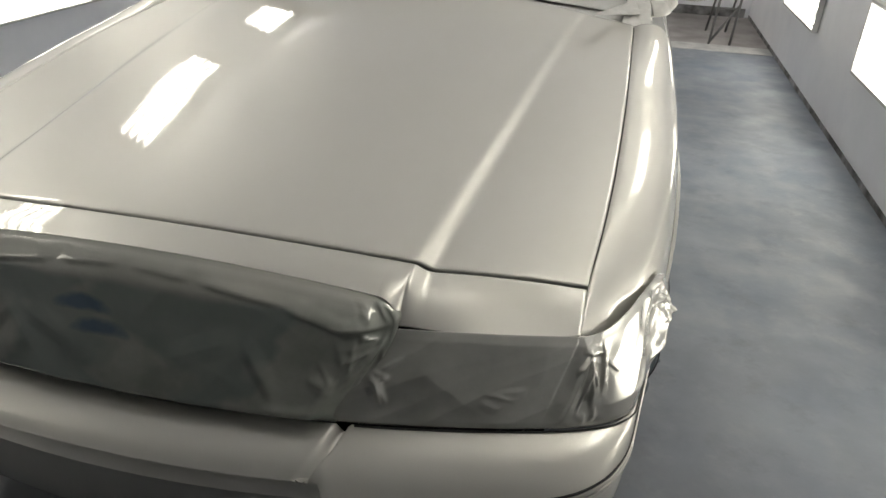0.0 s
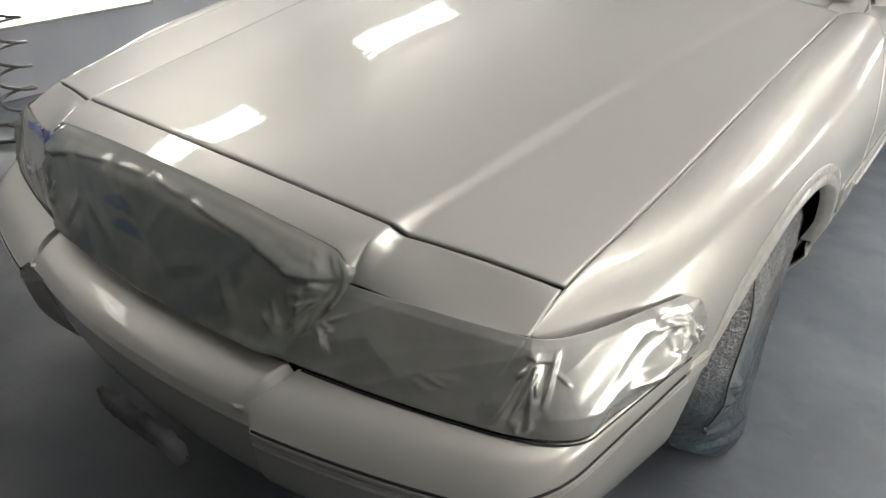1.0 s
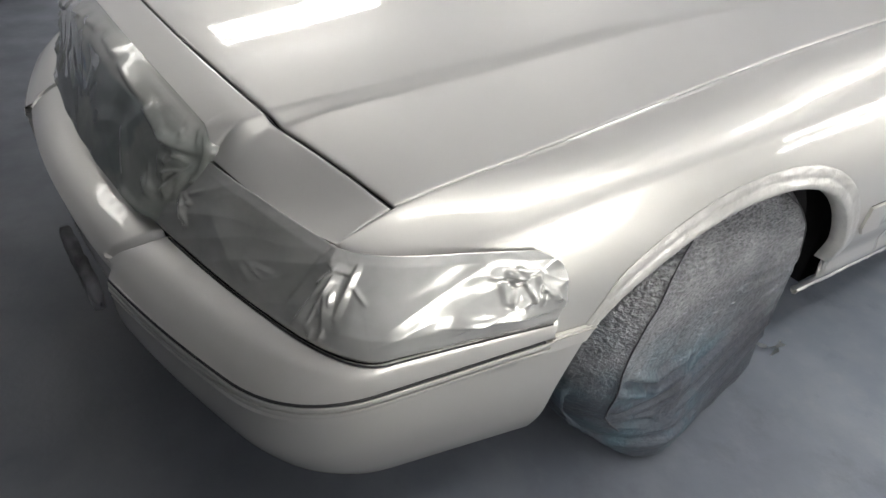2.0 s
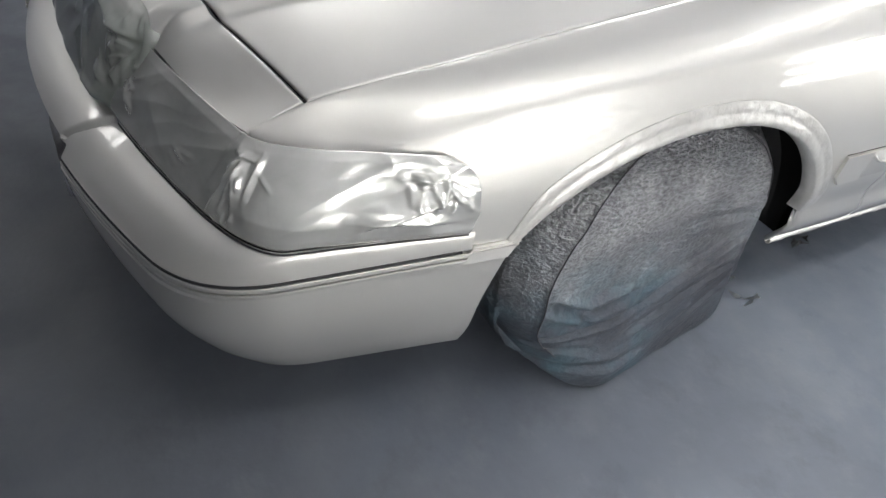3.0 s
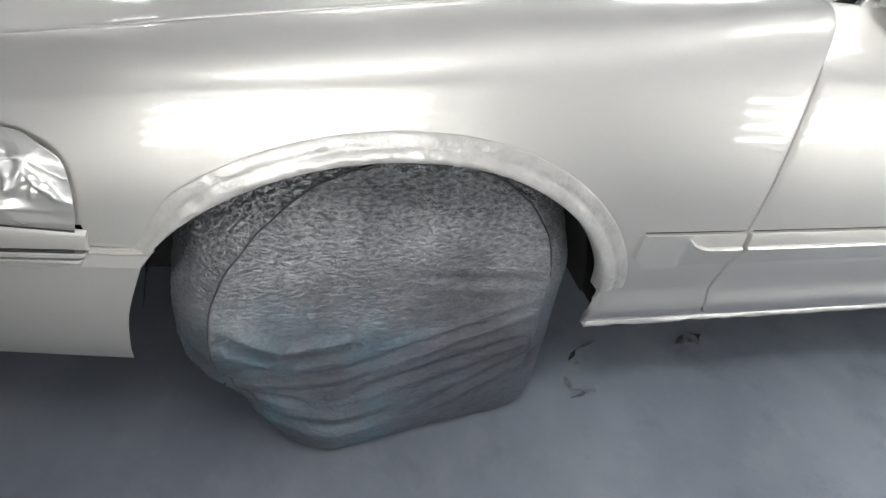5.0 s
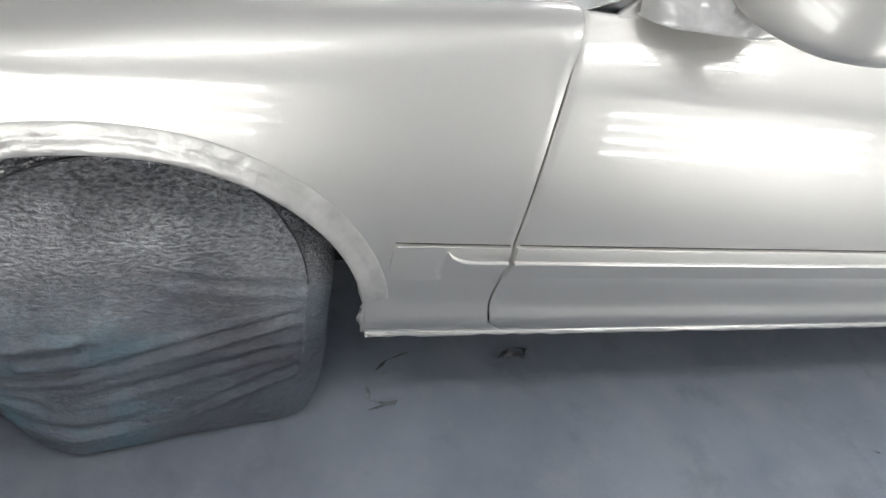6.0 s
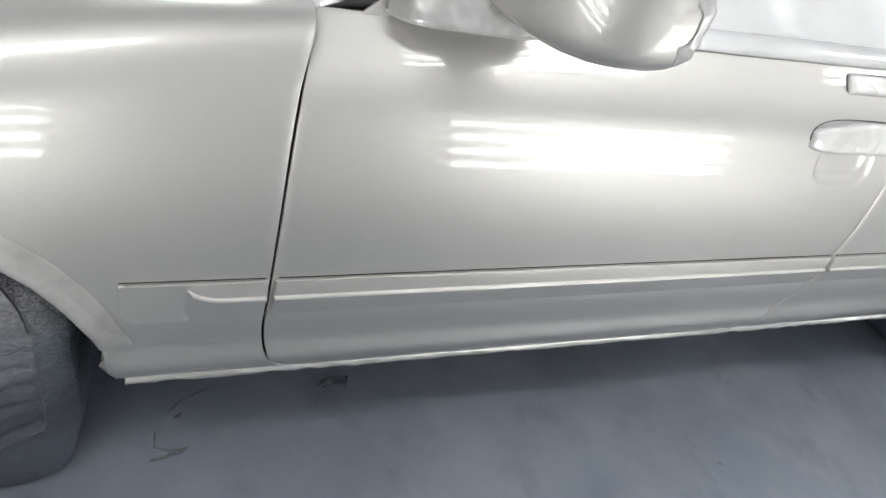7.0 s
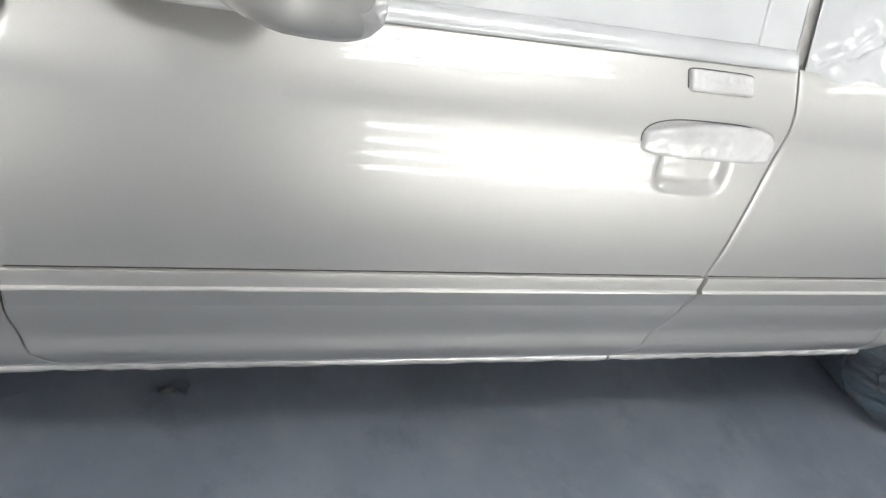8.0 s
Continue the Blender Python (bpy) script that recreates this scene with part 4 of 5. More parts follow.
for flip in (False, True):
    fender, front_door, rear_door = (side_parts[n, flip] for n in ("front_fender", "front_door", "rear_door"))

    def add(name, made, material, parent, label="", thick=0.0012):
        rows, turned = made
        ob = part(name, shell(rows, thick, 0.0004, flip=turned), material, parent, label)
        return sharp(ob, 28) if name == "moulding" else ob
    sx = -1 if flip else 1
    add("arch_tape", arch_tape(flip), TAPE, fender, "crinkled pale film taped round the wheel opening")
    add("moulding", moulding(lambda z: 1.722 + 0.02 * step(0.50, 0.476, z), lambda z: DOOR_FRONT(z) - 0.004, flip, True), PAINT, fender, thick=0.004)
    add("moulding", moulding(lambda z: DOOR_FRONT(z) + 0.004, lambda z: DOOR_REAR(z) - 0.004, flip), PAINT, front_door, thick=0.004)
    add("moulding", moulding(lambda z: DOOR_REAR(z) + 0.004, lambda z: REAR_END(z) - 0.01, flip), PAINT, rear_door, thick=0.004)

    for owner, ya, yb in ((fender, 1.724, 1.936), (front_door, 1.955, 3.176), (rear_door, 3.192, 3.90)):
        line = [(sx * (side_x(y, z) + 0.0004), y, z) for y, z in ((y, 0.5602 + 0.010 * (y - 1.94) / 1.25) for y in np.linspace(ya, yb, 30))]
        part("moulding_seal", tube(bmesh.new(), line, 0.0009, 6), RUBBER, owner, "thin dark seal above the rub strip")

    def pull(a, b):
        """Rounded bar of the door pull under its film."""
        w = 1.0 - 0.35 * step(0.2, -1.0, a) * step(-0.2, 1.0, b)
        r = abs(a) ** (2.6 if a < 0 else 6.0) + abs(b / w) ** (2.4 if b > 0 else 7.0)
        return 0.017 * max(0.0, 1 - r) ** 0.30

    def keypad(a, b):
        return 0.008 * max(0.0, 1 - (abs(a) ** 10 + abs(b) ** 8)) ** 0.4
    add("door_handle", patch(2.936, 3.204, 0.819, 0.879, pull, 80, 34, 2.2, 0.0013, flip), COVER_FILM, front_door, "door handle wrapped in clear crinkled film")
    add("keypad_film", patch(3.018, 3.150, 0.921, 0.951, keypad, 60, 24, 3.3, 0.0012, flip), COVER_FILM, front_door, "small keypad covered with clear crinkled film")
    # black outlines drawn in for the shade round handle and keypad
    for ya, yb, za, zb, pa, pb, name, word in ((2.934, 3.206, 0.817, 0.881, 2.4, 3.2, "handle_shade_line", "thin black line added for the shade round the door handle"), (3.016, 3.152, 0.9195, 0.9525, 8.0, 8.0, "keypad_shade_line", "thin black line added for the shade at the keypad's edge")):
        line = []
        for q in np.linspace(0.10 * math.pi, 1.06 * math.pi, 60):
            c, s = math.cos(q), math.sin(q)
            y = (ya + yb) / 2 + (yb - ya) / 2 * math.copysign(abs(c) ** (2 / pb), c)
            z = (za + zb) / 2 + (zb - za) / 2 * math.copysign(abs(s) ** (2 / pa), s)
            p, n = surface(y, z), side_normal(y, z)
            p = p + n * 0.0006
            line.append((sx * p[0], p[1], p[2]))
        part(name, tube(bmesh.new(), line, 0.0010, 5), RUBBER, front_door, word)
    add("sill_film", sill_film(1.728, 3.11, 1.0, flip), WRAP, car, "bright edge of film tucked under the sill")
    add("sill_film", sill_film(3.115, 3.84, 2.0, flip), WRAP, car, "bright edge of film tucked under the sill")
    # wheel wells
    for yc in (1.283, 4.22):
        bm = bmesh.new()
        sx = -1 if flip else 1
        a = [bm.verts.new((sx * 0.62, yc - 0.43 * math.cos(t), 0.30 + 0.43 * math.sin(t))) for t in np.linspace(0.04, math.pi - 0.04, 25)]
        b = [bm.verts.new((sx * 0.885, yc - 0.43 * math.cos(t), 0.30 + 0.43 * math.sin(t))) for t in np.linspace(0.04, math.pi - 0.04, 25)]
        for k in range(24):
            bm.faces.new((a[k], a[k + 1], b[k + 1], b[k]))
        bm.faces.new(a)
        part("wheel_well", bm, DARK, car, "black liner of the wheel opening")

# black filler boxes stand in for the deep shade seen through the gaps
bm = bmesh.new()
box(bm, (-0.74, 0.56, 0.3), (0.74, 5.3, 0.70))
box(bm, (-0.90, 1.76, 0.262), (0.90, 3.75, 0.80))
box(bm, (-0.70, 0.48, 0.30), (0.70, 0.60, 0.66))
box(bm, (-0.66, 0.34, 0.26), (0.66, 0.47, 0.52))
part("gap_filler", bm, DARK, car, smooth=False)

# taped bracket under the middle of the bumper
bm = bmesh.new()
rows = []
for q in np.linspace(0, 1, 40):
    row = []
    for a in np.linspace(0, 2 * math.pi, 13):
        w = crumple((q * 0.31, a * 0.02, 0.4), 20, 0.008, 8.0) + facets(q * 0.31, a * 0.02, 30, 0.008, 1.0)
        f = min(1.0, 14 * q + 0.05, 14 * (1 - q) + 0.05) ** 0.5
        c, sn = math.copysign(abs(math.cos(a)) ** 0.5, math.cos(a)), math.copysign(abs(math.sin(a)) ** 0.5, math.sin(a))
        row.append((-0.165 + 0.315 * q, 0.180 + 0.010 * q - f * (0.011 + 0.4 * w) * c, 0.250 - 0.012 * q + f * (0.021 + w) * sn))
    rows.append(row)
# dark material puts the shade under the bumper into the bracket's colour
part("plate_bracket", shell(rows, 0.001, 0.0004), GRIME_SHADE, bumper, "number plate bracket bound in dusty film, darkened for its shade")


# ---------------------------------------------------------------- greenhouse
def glass_x(z):
    return 0.875 - 0.60 * (z - 0.965)


A_LINE = lambda z: 2.13 + 1.42 * (z - 0.965)
B_LINE = lambda z: 3.243 + 0.20 * (z - 0.965)
C_LINE = lambda z: 3.98 - 0.50 * (z - 0.965)


def loose_fold(y, z):
    """Distance from the pinched folds in the loose film of the rear door."""
    best = 1.0
    for ya, za, yb, zb in ((3.290, 0.988, 3.345, 1.004), (3.345, 1.004, 3.415, 1.048), (3.36, 1.000, 3.43, 1.030), (3.50, 1.10, 3.66, 1.00)):
        t = min(1.0, max(0.0, ((y - ya) * (yb - ya) + (z - za) * (zb - za)) / ((yb - ya) ** 2 + (zb - za) ** 2)))
        best = min(best, math.hypot(y - ya - t * (yb - ya), z - za - t * (zb - za)))
    return best


def window_rows(front, rear, z0, z1, seed, wild, inset=0.0, nu=70, nv=40, loose=False):
    rows = []
    for i in range(nu):
        row = []
        for j in range(nv):
            z = z0 + (z1 - z0) * j / (nv - 1)
            y = front(z) + (rear(z) - front(z)) * i / (nu - 1)
            w = wild * crumple((0, y, z), 5, 1.0, seed) * min(1, 8 * i / nu + 0.1, 8 * (1 - i / nu))
            w += 0.010 * math.exp(-(loose_fold(y, z) / 0.007) ** 2) if loose else 0.0
            row.append((glass_x(z) - inset + w, y, z))
        rows.append(row)
    return rows


for flip in (False, True):
    rows, turned = lay(window_rows(lambda z: A_LINE(z) + 0.02, lambda z: B_LINE(z) - 0.012, 0.975, 1.385, 2.0, 0.004, 0.004), flip)
    part("window_film", shell(rows, 0.003, 0.0005, flip=turned), WINDOW_FILM, side_parts["front_door", flip], "pale plastic film stretched over the front side window")
    rows, turned = lay(window_rows(lambda z: B_LINE(z) + 0.024, C_LINE, 0.957, 1.385, 4.0, 0.009, -0.010, 150, 90, True), flip)
    part("window_film", shell(rows, 0.003, 0.0005, flip=turned), WINDOW_FILM, side_parts["rear_door", flip], "loose wrinkled film over the rear side window")
    for name, fr, rr in (("front_pillar", lambda z: A_LINE(z) - 0.07, lambda z: A_LINE(z) + 0.024), ("middle_pillar", lambda z: B_LINE(z) - 0.085, lambda z: B_LINE(z) + 0.001), ("rear_pillar", C_LINE, lambda z: 4.45 - 0.95 * (z - 0.965))):
        rows, turned = lay(window_rows(fr, rr, 0.945, 1.405, 1.0, 0.0, -0.004 if name == "middle_pillar" else 0.0, 12, 20), flip)
        part(name, shell(rows, 0.02, 0.002, flip=turned), WINDOW_FILM if name == "middle_pillar" else PAINT, car)
    rows, turned = lay(window_rows(lambda z: B_LINE(z) + 0.006, lambda z: B_LINE(z) + 0.034, 0.952, 1.395, 3.0, 0.001, 0.004, 8, 40), flip)
    part("door_frame_edge", shell(rows, 0.006, 0.001, flip=turned), TAPE, side_parts["rear_door", flip], "dull taped edge of the rear door frame")
    # strip along the window foot
    for a, b, owner in ((lambda z: 2.14, lambda z: 3.247, "front_door"),):
        rows = []
        for y in np.linspace(a(0), b(0), 50):
            row = []
            for k, (dx, z) in enumerate(((0.0, 0.9585), (0.0040, 0.9602), (0.0035, 0.972), (-0.0005, 0.983), (-0.009, 0.9885), (-0.020, 0.989))):
                w = crumple((0, y, z), 15, 0.0006, 6.0) if 0 < k < 5 else 0
                rise = 0.006 * (y - 2.5) / 0.7
                row.append((0.884 + dx - 0.45 * (z - 0.965) + w, y, z + rise))
            rows.append(row)
        sx = -1 if flip else 1
        line = [(sx * (BELT_X(y) + 0.0035), y, 0.9560 + 0.006 * (y - 2.5) / 0.7) for y in np.linspace(a(0), b(0), 40)]
        part("belt_seal", tube(bmesh.new(), line, 0.0013, 6), RUBBER, side_parts[owner, flip], "thin dark line under the window strip")
        rows, turned = lay(rows, flip)
        part("belt_strip", shell(rows, 0.003, 0.0006, flip=turned), WINDOW_FILM, side_parts[owner, flip], "film-covered strip at the window's foot")


def crown(rows_y, half, height, bow, nu=25):
    """A panel across the car: half width, edge height and crown at each y."""
    return [[(u * half(y), y, height(y) + bow * (1 - u * u)) for u in np.linspace(-1, 1, nu)] for y in rows_y]


part("roof", shell(crown(np.linspace(2.76, 3.92, 24), lambda y: 0.615, lambda y: 1.405 + 0.03 * math.sin(math.pi * (y - 2.7) / 1.3), 0.04), 0.02, flip=True), PAINT, car)
part("windscreen_film", shell(crown(np.linspace(2.13, 2.755, 24), lambda y: 0.80 - 0.19 * (y - 2.13) / 0.625, lambda y: 0.955 + 0.45 * ((y - 2.13) / 0.625) ** 0.92, 0.045), 0.004, flip=True), WINDOW_FILM, car, "paper-pale film over the windscreen")
part("rear_window_film", shell(crown(np.linspace(3.925, 4.47, 20), lambda y: 0.615 + 0.14 * (y - 3.92) / 0.55, lambda y: 1.40 - 0.42 * (y - 3.92) / 0.55, 0.045), 0.004, flip=True), WINDOW_FILM, car)
part("cowl", shell(crown(np.linspace(1.985, 2.17, 8), lambda y: 0.79 + 0.02 * (y - 1.98) / 0.2, lambda y: 0.925 + 0.03 * (y - 1.98) / 0.19, 0.03), 0.01, flip=True), WINDOW_FILM, car)
part("trunk_lid", shell(crown(np.linspace(4.48, 5.40, 24), lambda y: EDGE_X(y) - 0.004, lambda y: EDGE_Z(y), 0.025), 0.02, flip=True), PAINT, car)
part("tail_panel", shell([[(u * (0.90 - 0.06 * abs(u) ** 4), 5.43 + 0.03 * (1 - u * u), z) for u in np.linspace(-1, 1, 25)] for z in np.linspace(0.58, 0.94, 10)], 0.02), PAINT, car)
part("rear_bumper", shell([[(u * 0.93, 5.47 + 0.05 * (1 - abs(u) ** 3) - 0.10 * abs(u) ** 8 - 0.25 * (z - 0.42) ** 2, z) for u in np.linspace(-1, 1, 41)] for z in np.linspace(0.24, 0.60, 14)], 0.02), PAINT, car)


# door mirror
def mirror_hull(q, a, more=0.0):
    """Mirror housing: narrow at the door, deep and blunt at its outer rear end."""
    c, s = math.cos(a), math.sin(a)
    along = -math.cos(math.pi * q)
    r = math.sin(math.pi * q) ** 0.5 * (1 + more)
    grow = 0.80 + 0.24 * along
    x = 1.026 + (0.088 + 0.5 * more * 0.09) * along + 0.018 * r * c
    y = 2.298 + (0.084 + more * 0.09) * along + 0.080 * r * math.copysign(abs(c) ** 0.55, c) * grow
    z = 1.068 + 0.012 * along + (0.085 if s > 0 else 0.092) * r * math.copysign(abs(s) ** 0.75, s) * grow
    return x, y, z


def mirror(flip):
    sx = -1 if flip else 1
    bm = bmesh.new()
    rings = []
    for q in np.linspace(0, 1, 26):
        ring = []
        for a in np.linspace(0, 2 * math.pi, 40, endpoint=False):
            x, y, z = mirror_hull(q, a)
            ring.append(bm.verts.new((sx * x, y, z)))
        rings.append(ring)
    for r, s in zip(rings, rings[1:]):
        for i in range(40):
            bm.faces.new((r[i], r[(i + 1) % 40], s[(i + 1) % 40], s[i]))
    bmesh.ops.remove_doubles(bm, verts=bm.verts, dist=0.0004)
    door = side_parts["front_door", flip]
    shell_ob = part("door_mirror", bm, PAINT, door, "painted mirror housing with film over its glass")
    # crinkled film gathered over the glass end of the housing
    rows = []
    for q in np.linspace(0.70, 0.965, 26):
        row = []
        for a in np.linspace(-1.15, 1.15, 40):
            x, y, z = mirror_hull(q, a, 0.004)
            w = (0.5 * crumple((x, y, z), 26, 0.003, 4.0) + facets(y + x, z, 55, 0.007, 5.0)) * max(0.0, min(1.0, 4 * (q - 0.70) / 0.26, 2.5 * (1.15 - abs(a))))
            row.append((x + 0.6 * w, y + 0.8 * w, z))
        rows.append(row)
    rows, turned = lay(rows, flip)
    part("mirror_film", shell(rows, 0.0012, 0.0004, flip=turned), WRAP, shell_ob, "crinkled clear film over the mirror glass")
    rows = []
    # plan of the foot: from the door's front corner round to the back of the housing
    plan = smooth_table((0.0, 0.06, 0.16, 0.30, 0.75, 0.90, 1.0), (0.0, 0.030, 0.052, 0.062, 0.090, 0.080, 0.0))
    for q in np.linspace(0, 1, 60):
        y = 2.083 + 0.26 * q
        base, high = 0.962 + 0.018 * q, 0.055 + 0.075 * step(0.1, 0.8, q)
        row = [(0.872, y, base - 0.002)]
        for t in np.linspace(0, 1, 30):
            z = base + high * t
            out = 0.90 + 0.10 * step(0.0, 0.05, t) if t < 0.12 else math.sqrt(max(0.0, 1 - 0.8 * ((t - 0.12) / 0.88) ** 2))
            w = (0.4 * crumple((0, y, z), 12, 0.004, 9.0) + facets(y, z, 42, 0.010, 2.0)) * min(1, 8 * q, 8 * (1 - q), 6 * t)
            row.append((0.884 - 0.4 * (z - 0.965) + plan(q) * out + w, y, z))
        rows.append(row)
    rows, turned = lay(rows, flip)
    part("mirror_foot", shell(rows, 0.004, 0.0008, flip=turned), WRAP, shell_ob, "mirror foot wrapped in clear film")


mirror(False)
mirror(True)


# ---------------------------------------------------------------- wheels in cloth covers
FOLDS = ((0.985, 0.335, 1.09, 0.275, 0.022, 0.013), (1.09, 0.275, 1.22, 0.285, 0.019, 0.013), (0.97, 0.205, 1.25, 0.235, 0.012, 0.010), (1.25, 0.235, 1.58, 0.335, 0.010, 0.012),
         (0.98, 0.165, 1.14, 0.150, 0.009, 0.010), (1.20, 0.165, 1.60, 0.250, 0.007, 0.012), (1.35, 0.44, 1.60, 0.40, 0.006, 0.014), (1.0, 0.09, 1.30, 0.10, 0.008, 0.014), (1.38, 0.10, 1.62, 0.20, 0.006, 0.012))


def fold_depth(y, z):
    d = 0.0
    for ya, za, yb, zb, deep, wide in FOLDS:
        t = max(0.0, min(1.0, ((y - ya) * (yb - ya) + (z - za) * (zb - za)) / ((yb - ya) ** 2 + (zb - za) ** 2)))
        dist = math.hypot(y - ya - t * (yb - ya), z - za - t * (zb - za))
        fade = min(1.0, 5 * t + 0.2, 5 * (1 - t) + 0.2)
        d += 0.72 * deep * fade * (1.1 * math.exp(-((dist - 1.6 * wide) / wide) ** 2) - math.exp(-(dist / wide) ** 2))
    return d


def cover_outline(a):
    """Outline of the covered wheel seen from the side, from its middle."""
    c, s = math.cos(a), math.sin(a)
    if s >= 0:
        return 0.366 * math.copysign(abs(c) ** (1.0 if c < 0 else 0.82), c), 0.340 * s ** (1.0 if c < 0 else 0.88)
    down = -s
    wide = 0.366 - (0.070 * step(0.15, 1.0, down) if c < 0 else -0.014 * step(0.0, 0.5, down))
    y = wide * math.copysign(abs(c) ** (0.62 if c < 0 else 0.13), c)
    return y, -0.356 * down ** 0.8


def cloth_crinkle(a, b, c):
    """Fine crinkles of the stiff, paint-dusted cloth."""
    return crumple((a, 0.8 * b, 1.3 * c), 20, 0.0022, 2.0) + crumple((a, 0.7 * b, 1.5 * c), 62, 0.0010, 7.0)


def cover_x(y, z):
    """Outer face of the covered wheel: upright above, spreading to the hem on the floor."""
    high = 0.980 - 0.075 * (y - 1.0) - 0.055 * step(0.50, 0.70, z)
    foot = 1.008 - 0.19 * (y - 1.2) if y > 1.2 else 1.008 - 0.12 * ((1.2 - y) / 0.21) ** 1.6
    k = step(0.32, 0.02, z)
    return high * (1 - k) + foot * k - 0.008 * step(0.03, 0.0, z)


def wheel_cover(side):
    bm = bmesh.new()
    rings, n = [], 340
    # even steps along the outline
    dense = np.array([cover_outline(a) for a in np.linspace(0, 2 * math.pi, 6001)])
    run = np.concatenate([[0], np.cumsum(np.linalg.norm(np.diff(dense, axis=0), axis=1))])
    even = np.linspace(0, run[-1], n, endpoint=False)
    outline = list(zip(np.interp(even, run, dense[:, 0]), np.interp(even, run, dense[:, 1])))
    for r in list(np.linspace(0.004, 0.84, 68)) + list(np.linspace(0.85, 1.0, 18)):
        ring = []
        for oy, oz in outline:
            y, z = 1.280 + oy * r, 0.362 + oz * r
            round_off = 0.075 * max(0.0, (r - 0.80) / 0.20) ** 2.2 * (1 - 0.85 * step(0.20, 0.04, z)) * (1 - 0.6 * step(1.40, 1.60, y) * step(0.55, 0.40, z))
            seam = 0.005 * math.exp(-((r - 0.86) / 0.012) ** 2) * step(0.10, 0.2, z)
            w = fold_depth(y, z) + crumple((0.3, y, z), 7, 0.0022, 4.0) + cloth_crinkle(0.1, y, z) * (0.12 + 0.9 * step(0.24, 0.42, z + 0.25 * (1.28 - y)))
            ring.append(bm.verts.new((side * (cover_x(y, z) - round_off + seam + w), y, max(0.006, z))))
        rings.append(ring)
    for d in np.linspace(0.012, 0.22, 20):
        ring = []
        for oy, oz in outline:
            k = 1.0 + 0.012 * math.sin(math.pi * d / 0.2) + crumple((d * 2, oy, oz), 9, 0.012, 6.0) + 3.0 * cloth_crinkle(d, oy, oz)
            y, z = 1.280 + oy * k, 0.362 + oz * k
            x = 0.980 - 0.075 * (y - 1.0) - 0.070 - d - 0.055 * step(0.50, 0.70, z)
            ring.append(bm.verts.new((side * x, y, max(0.006, z))))
        rings.append(ring)
    for r, s in zip(rings, rings[1:]):
        for i in range(n):
            bm.faces.new((r[i], r[(i + 1) % n], s[(i + 1) % n], s[i]))
    bm.faces.new(rings[0])
    return bm


for side in (1, -1):
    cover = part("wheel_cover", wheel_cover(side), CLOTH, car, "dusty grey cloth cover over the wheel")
    pts = []
    for a in np.linspace(0.15, math.pi + 0.75, 90):
        oy, oz = cover_outline(a)
        y, z = 1.280 + oy * 0.862, 0.362 + oz * 0.862
        x = cover_x(y, z) + 0.004 + fold_depth(y, z) + crumple((0.3, y, z), 7, 0.0022, 4.0)
        pts.append((side * x, y, z + 0.006 * noise.noise(Vector((y * 25, z * 25, 0)))))
    seam = part("seam", tube(bmesh.new(), pts, 0.0016, 6), SEAM, cover, "dark stitched seam of the cover")
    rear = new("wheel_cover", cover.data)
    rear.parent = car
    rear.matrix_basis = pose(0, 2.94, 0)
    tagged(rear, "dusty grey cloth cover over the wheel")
    stitch = new("seam", seam.data)
    stitch.parent = rear

# ---------------------------------------------------------------- loose things
# coiled air hose hanging by the wall
pts = [(X_RIGHT + 0.05, 1.25, 1.35)]
for k in range(150):
    t = k / 149
    a = 2 * math.pi * 9 * t
    z = 1.30 - 1.28 * t ** 0.8
    pts.append((X_RIGHT + 0.20 + 0.088 * math.cos(a), 1.265 - 0.05 * t + 0.088 * math.sin(a), max(0.012, z)))
for k in range(120):
    a = 2 * math.pi * 3 * k / 119
    pts.append((X_RIGHT + 0.42 + (0.13 + 0.0006 * k) * math.cos(a + 2.0) + 0.001 * k, 0.98 + 0.15 * math.sin(1.04 * a + 2.0), 0.009 + 0.008 * (k / 40)))
tagged(mesh_object("air_hose", tube(bmesh.new(), pts, 0.0085, 7), HOSE), "dark coiled air hose hanging to the floor", "hose")

# folding stand in the far corner
stand = tagged(new("work_stand"), "thin grey metal folding stand in the corner", "stand")
stand.matrix_basis = pose(1.70, 6.50, 0)
for name, pa, pb in (("leg", (-0.12, -0.10, 0.0), (-0.02, 0.22, 0.95)), ("leg", (0.06, -0.08, 0.0), (0.16, 0.22, 0.95)), ("leg", (-0.10, 0.52, 0.0), (-0.02, 0.24, 0.95)), ("leg", (0.08, 0.52, 0.0), (0.16, 0.24, 0.95)),
                     ("crossbar", (-0.03, 0.23, 0.94), (0.17, 0.23, 0.94)), ("crossbar", (-0.09, 0.01, 0.30), (0.09, 0.02, 0.30)), ("brace", (-0.115, -0.08, 0.02), (0.10, 0.03, 0.34))):
    part(name, tube(bmesh.new(), [pa, pb], 0.011, 8), STEEL, stand)


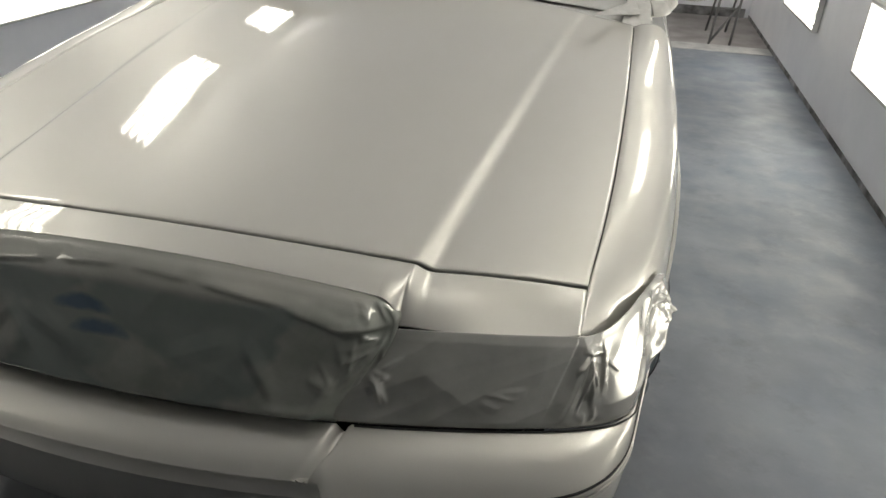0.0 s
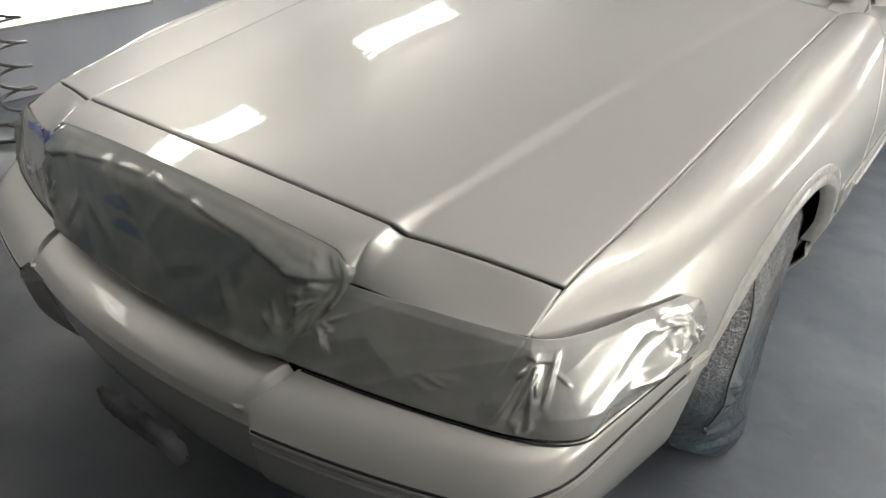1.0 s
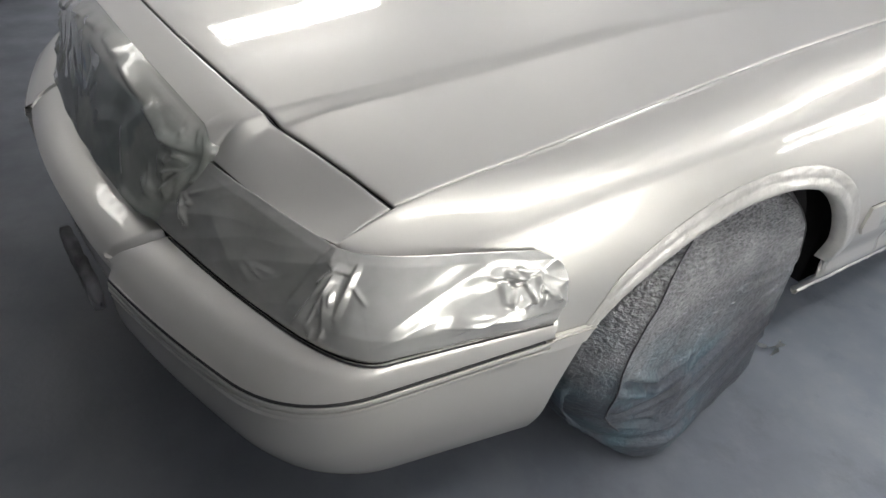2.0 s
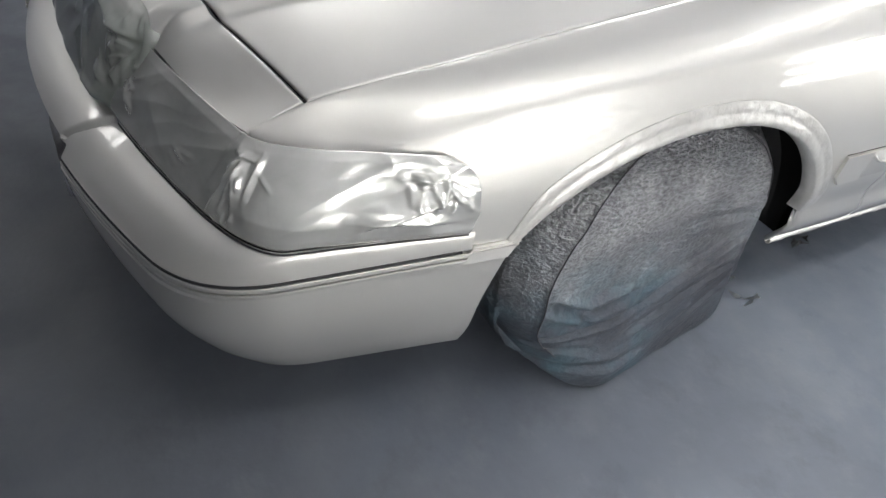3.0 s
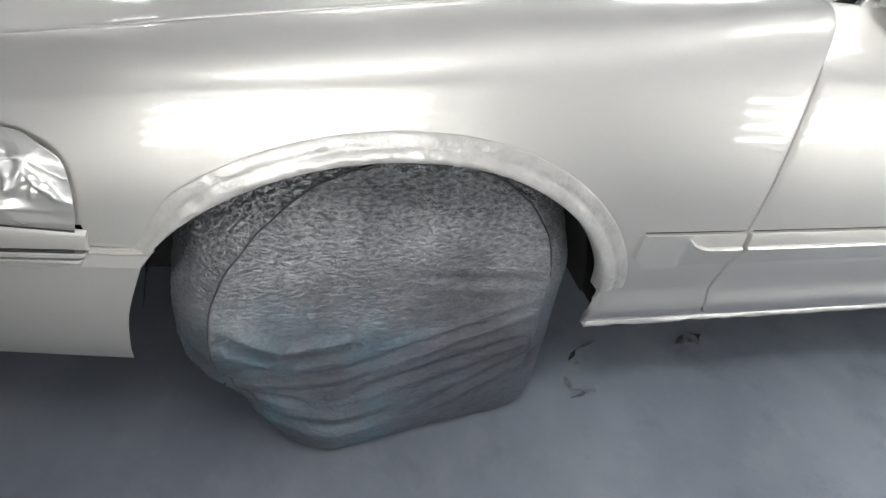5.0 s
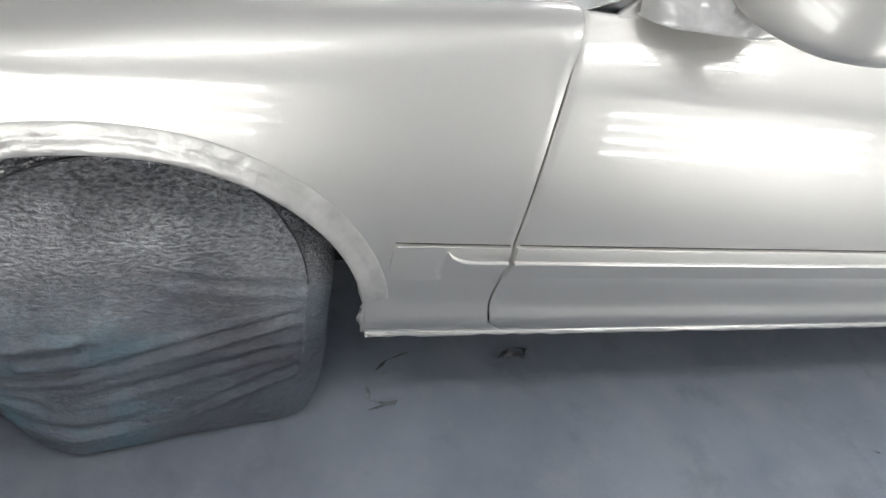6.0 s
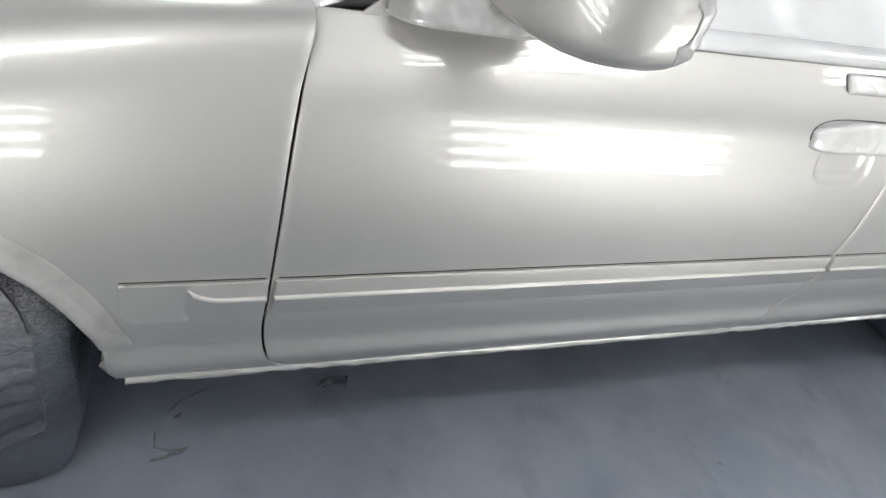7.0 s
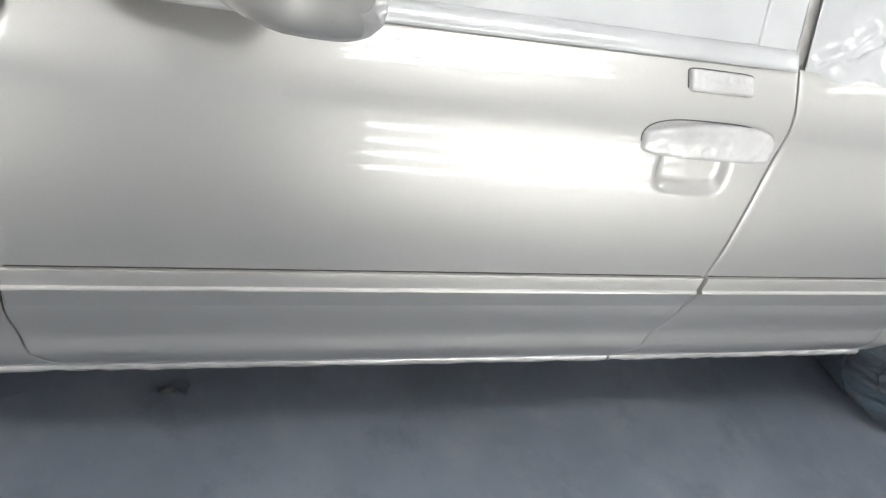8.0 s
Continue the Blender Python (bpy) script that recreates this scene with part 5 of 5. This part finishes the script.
def curled_strip(name, x, y, strips, material, label):
    """Narrow ribbons of tape or peeled paint that stand on edge in curls. Each: width, lean, then places along it."""
    bm = bmesh.new()
    for wide, lean, places in strips:
        at_x = smooth_table(range(len(places)), [p[1] for p in places])
        at_y = smooth_table(range(len(places)), [p[0] for p in places])
        low, high = [], []
        for k in np.linspace(0, len(places) - 1, 8 * len(places)):
            px, py = at_x(k), at_y(k)
            rise = wide * (0.6 + 0.4 * math.sin(3.0 * k)) * min(1.0, 0.3 + k, 0.3 + len(places) - 1 - k)
            low.append(bm.verts.new((px, py, 0.0)))
            high.append(bm.verts.new((px + lean * rise, py + 0.2 * rise, rise)))
        for i in range(len(low) - 1):
            bm.faces.new((low[i], low[i + 1], high[i + 1], high[i]))
    bmesh.ops.solidify(bm, geom=bm.faces[:], thickness=0.0016)
    ob = mesh_object(name, bm, material, False)
    ob.matrix_basis = pose(x, y, 0.0018)
    return tagged(ob, label, "scrap")


curled_strip("tape_scrap", 0.755, 2.178, ((0.020, 0.9, ((-0.045, 0.014), (-0.020, -0.010), (0.008, -0.020), (0.034, -0.012), (0.030, 0.008), (0.006, 0.006))), (0.014, -0.6, ((-0.030, 0.016), (0.0, 0.010), (0.030, 0.018)))), SCRAP, "small dark curl of tape on the floor")
curled_strip("tape_scrap", 0.762, 1.865, ((0.017, 1.0, ((-0.055, 0.034), (-0.035, 0.010), (-0.005, -0.006), (0.025, -0.020), (0.052, -0.022))),), SCRAP, "curled strip of dark tape on the floor")
curled_strip("paint_scrap", 0.873, 1.818, ((0.018, 1.4, ((-0.040, -0.028), (-0.045, 0.0), (-0.020, 0.016), (0.012, 0.020), (0.038, 0.012))), (0.013, 1.2, ((-0.050, 0.040), (-0.015, 0.030), (0.020, 0.024)))), FLAKE, "pale flakes of peeled floor paint")
curled_strip("paint_scrap", 0.806, 1.832, ((0.012, 1.2, ((-0.014, 0.006), (0.0, -0.004), (0.014, -0.008))),), FLAKE, "small pale flake of floor paint beside the tape")
curled_strip("paint_scrap", 1.131, 3.095, ((0.008, 0.9, ((-0.012, -0.008), (0.0, 0.002), (0.010, 0.012))),), FLAKE, "tiny pale flake of paint on the floor")

# film drawn down over the foot of the front pillar
for side in (1, -1):
    rows = []
    for q in np.linspace(0, 1, 24):
        row = []
        for t in np.linspace(0, 1, 24):
            x = (0.778 + 0.096 * q) * (1 - t) + (0.790 + 0.075 * q) * t
            y = 1.976 - 0.004 * q + 0.21 * t
            w = crumple((x, y, 0), 20, 0.003, 5.0) * min(1, 6 * t + 0.2, 6 * (1 - t) + 0.2)
            row.append((side * x, y, 0.938 + 0.008 * q + 0.085 * t + w))
        rows.append(row)
    part("pillar_film", shell(rows, 0.002, 0.0004, flip=side < 0), WRAP, car, "clear film folded over the foot of the pillar")

# folded corner of film where hood, pillar and windscreen meet
for side in (1, -1):
    rows = []
    for q in np.linspace(0, 1, 16):
        row = []
        for t in np.linspace(0, 1, 12):
            x = 0.835 - 0.155 * (1 - q) * (1 - t) - 0.03 * t
            y = 2.015 + 0.02 * q + 0.13 * t
            w = crumple((x, y, 0), 22, 0.004, 3.0) * min(1, 6 * t + 0.2, 6 * (1 - t) + 0.2)
            row.append((side * x, y, 0.962 + 0.035 * t + 0.012 * q + w))
        rows.append(row)
    part("cowl_film", shell(rows, 0.002, 0.0004, flip=side > 0), WRAP, car, "folded corner of clear film at the windscreen's foot")
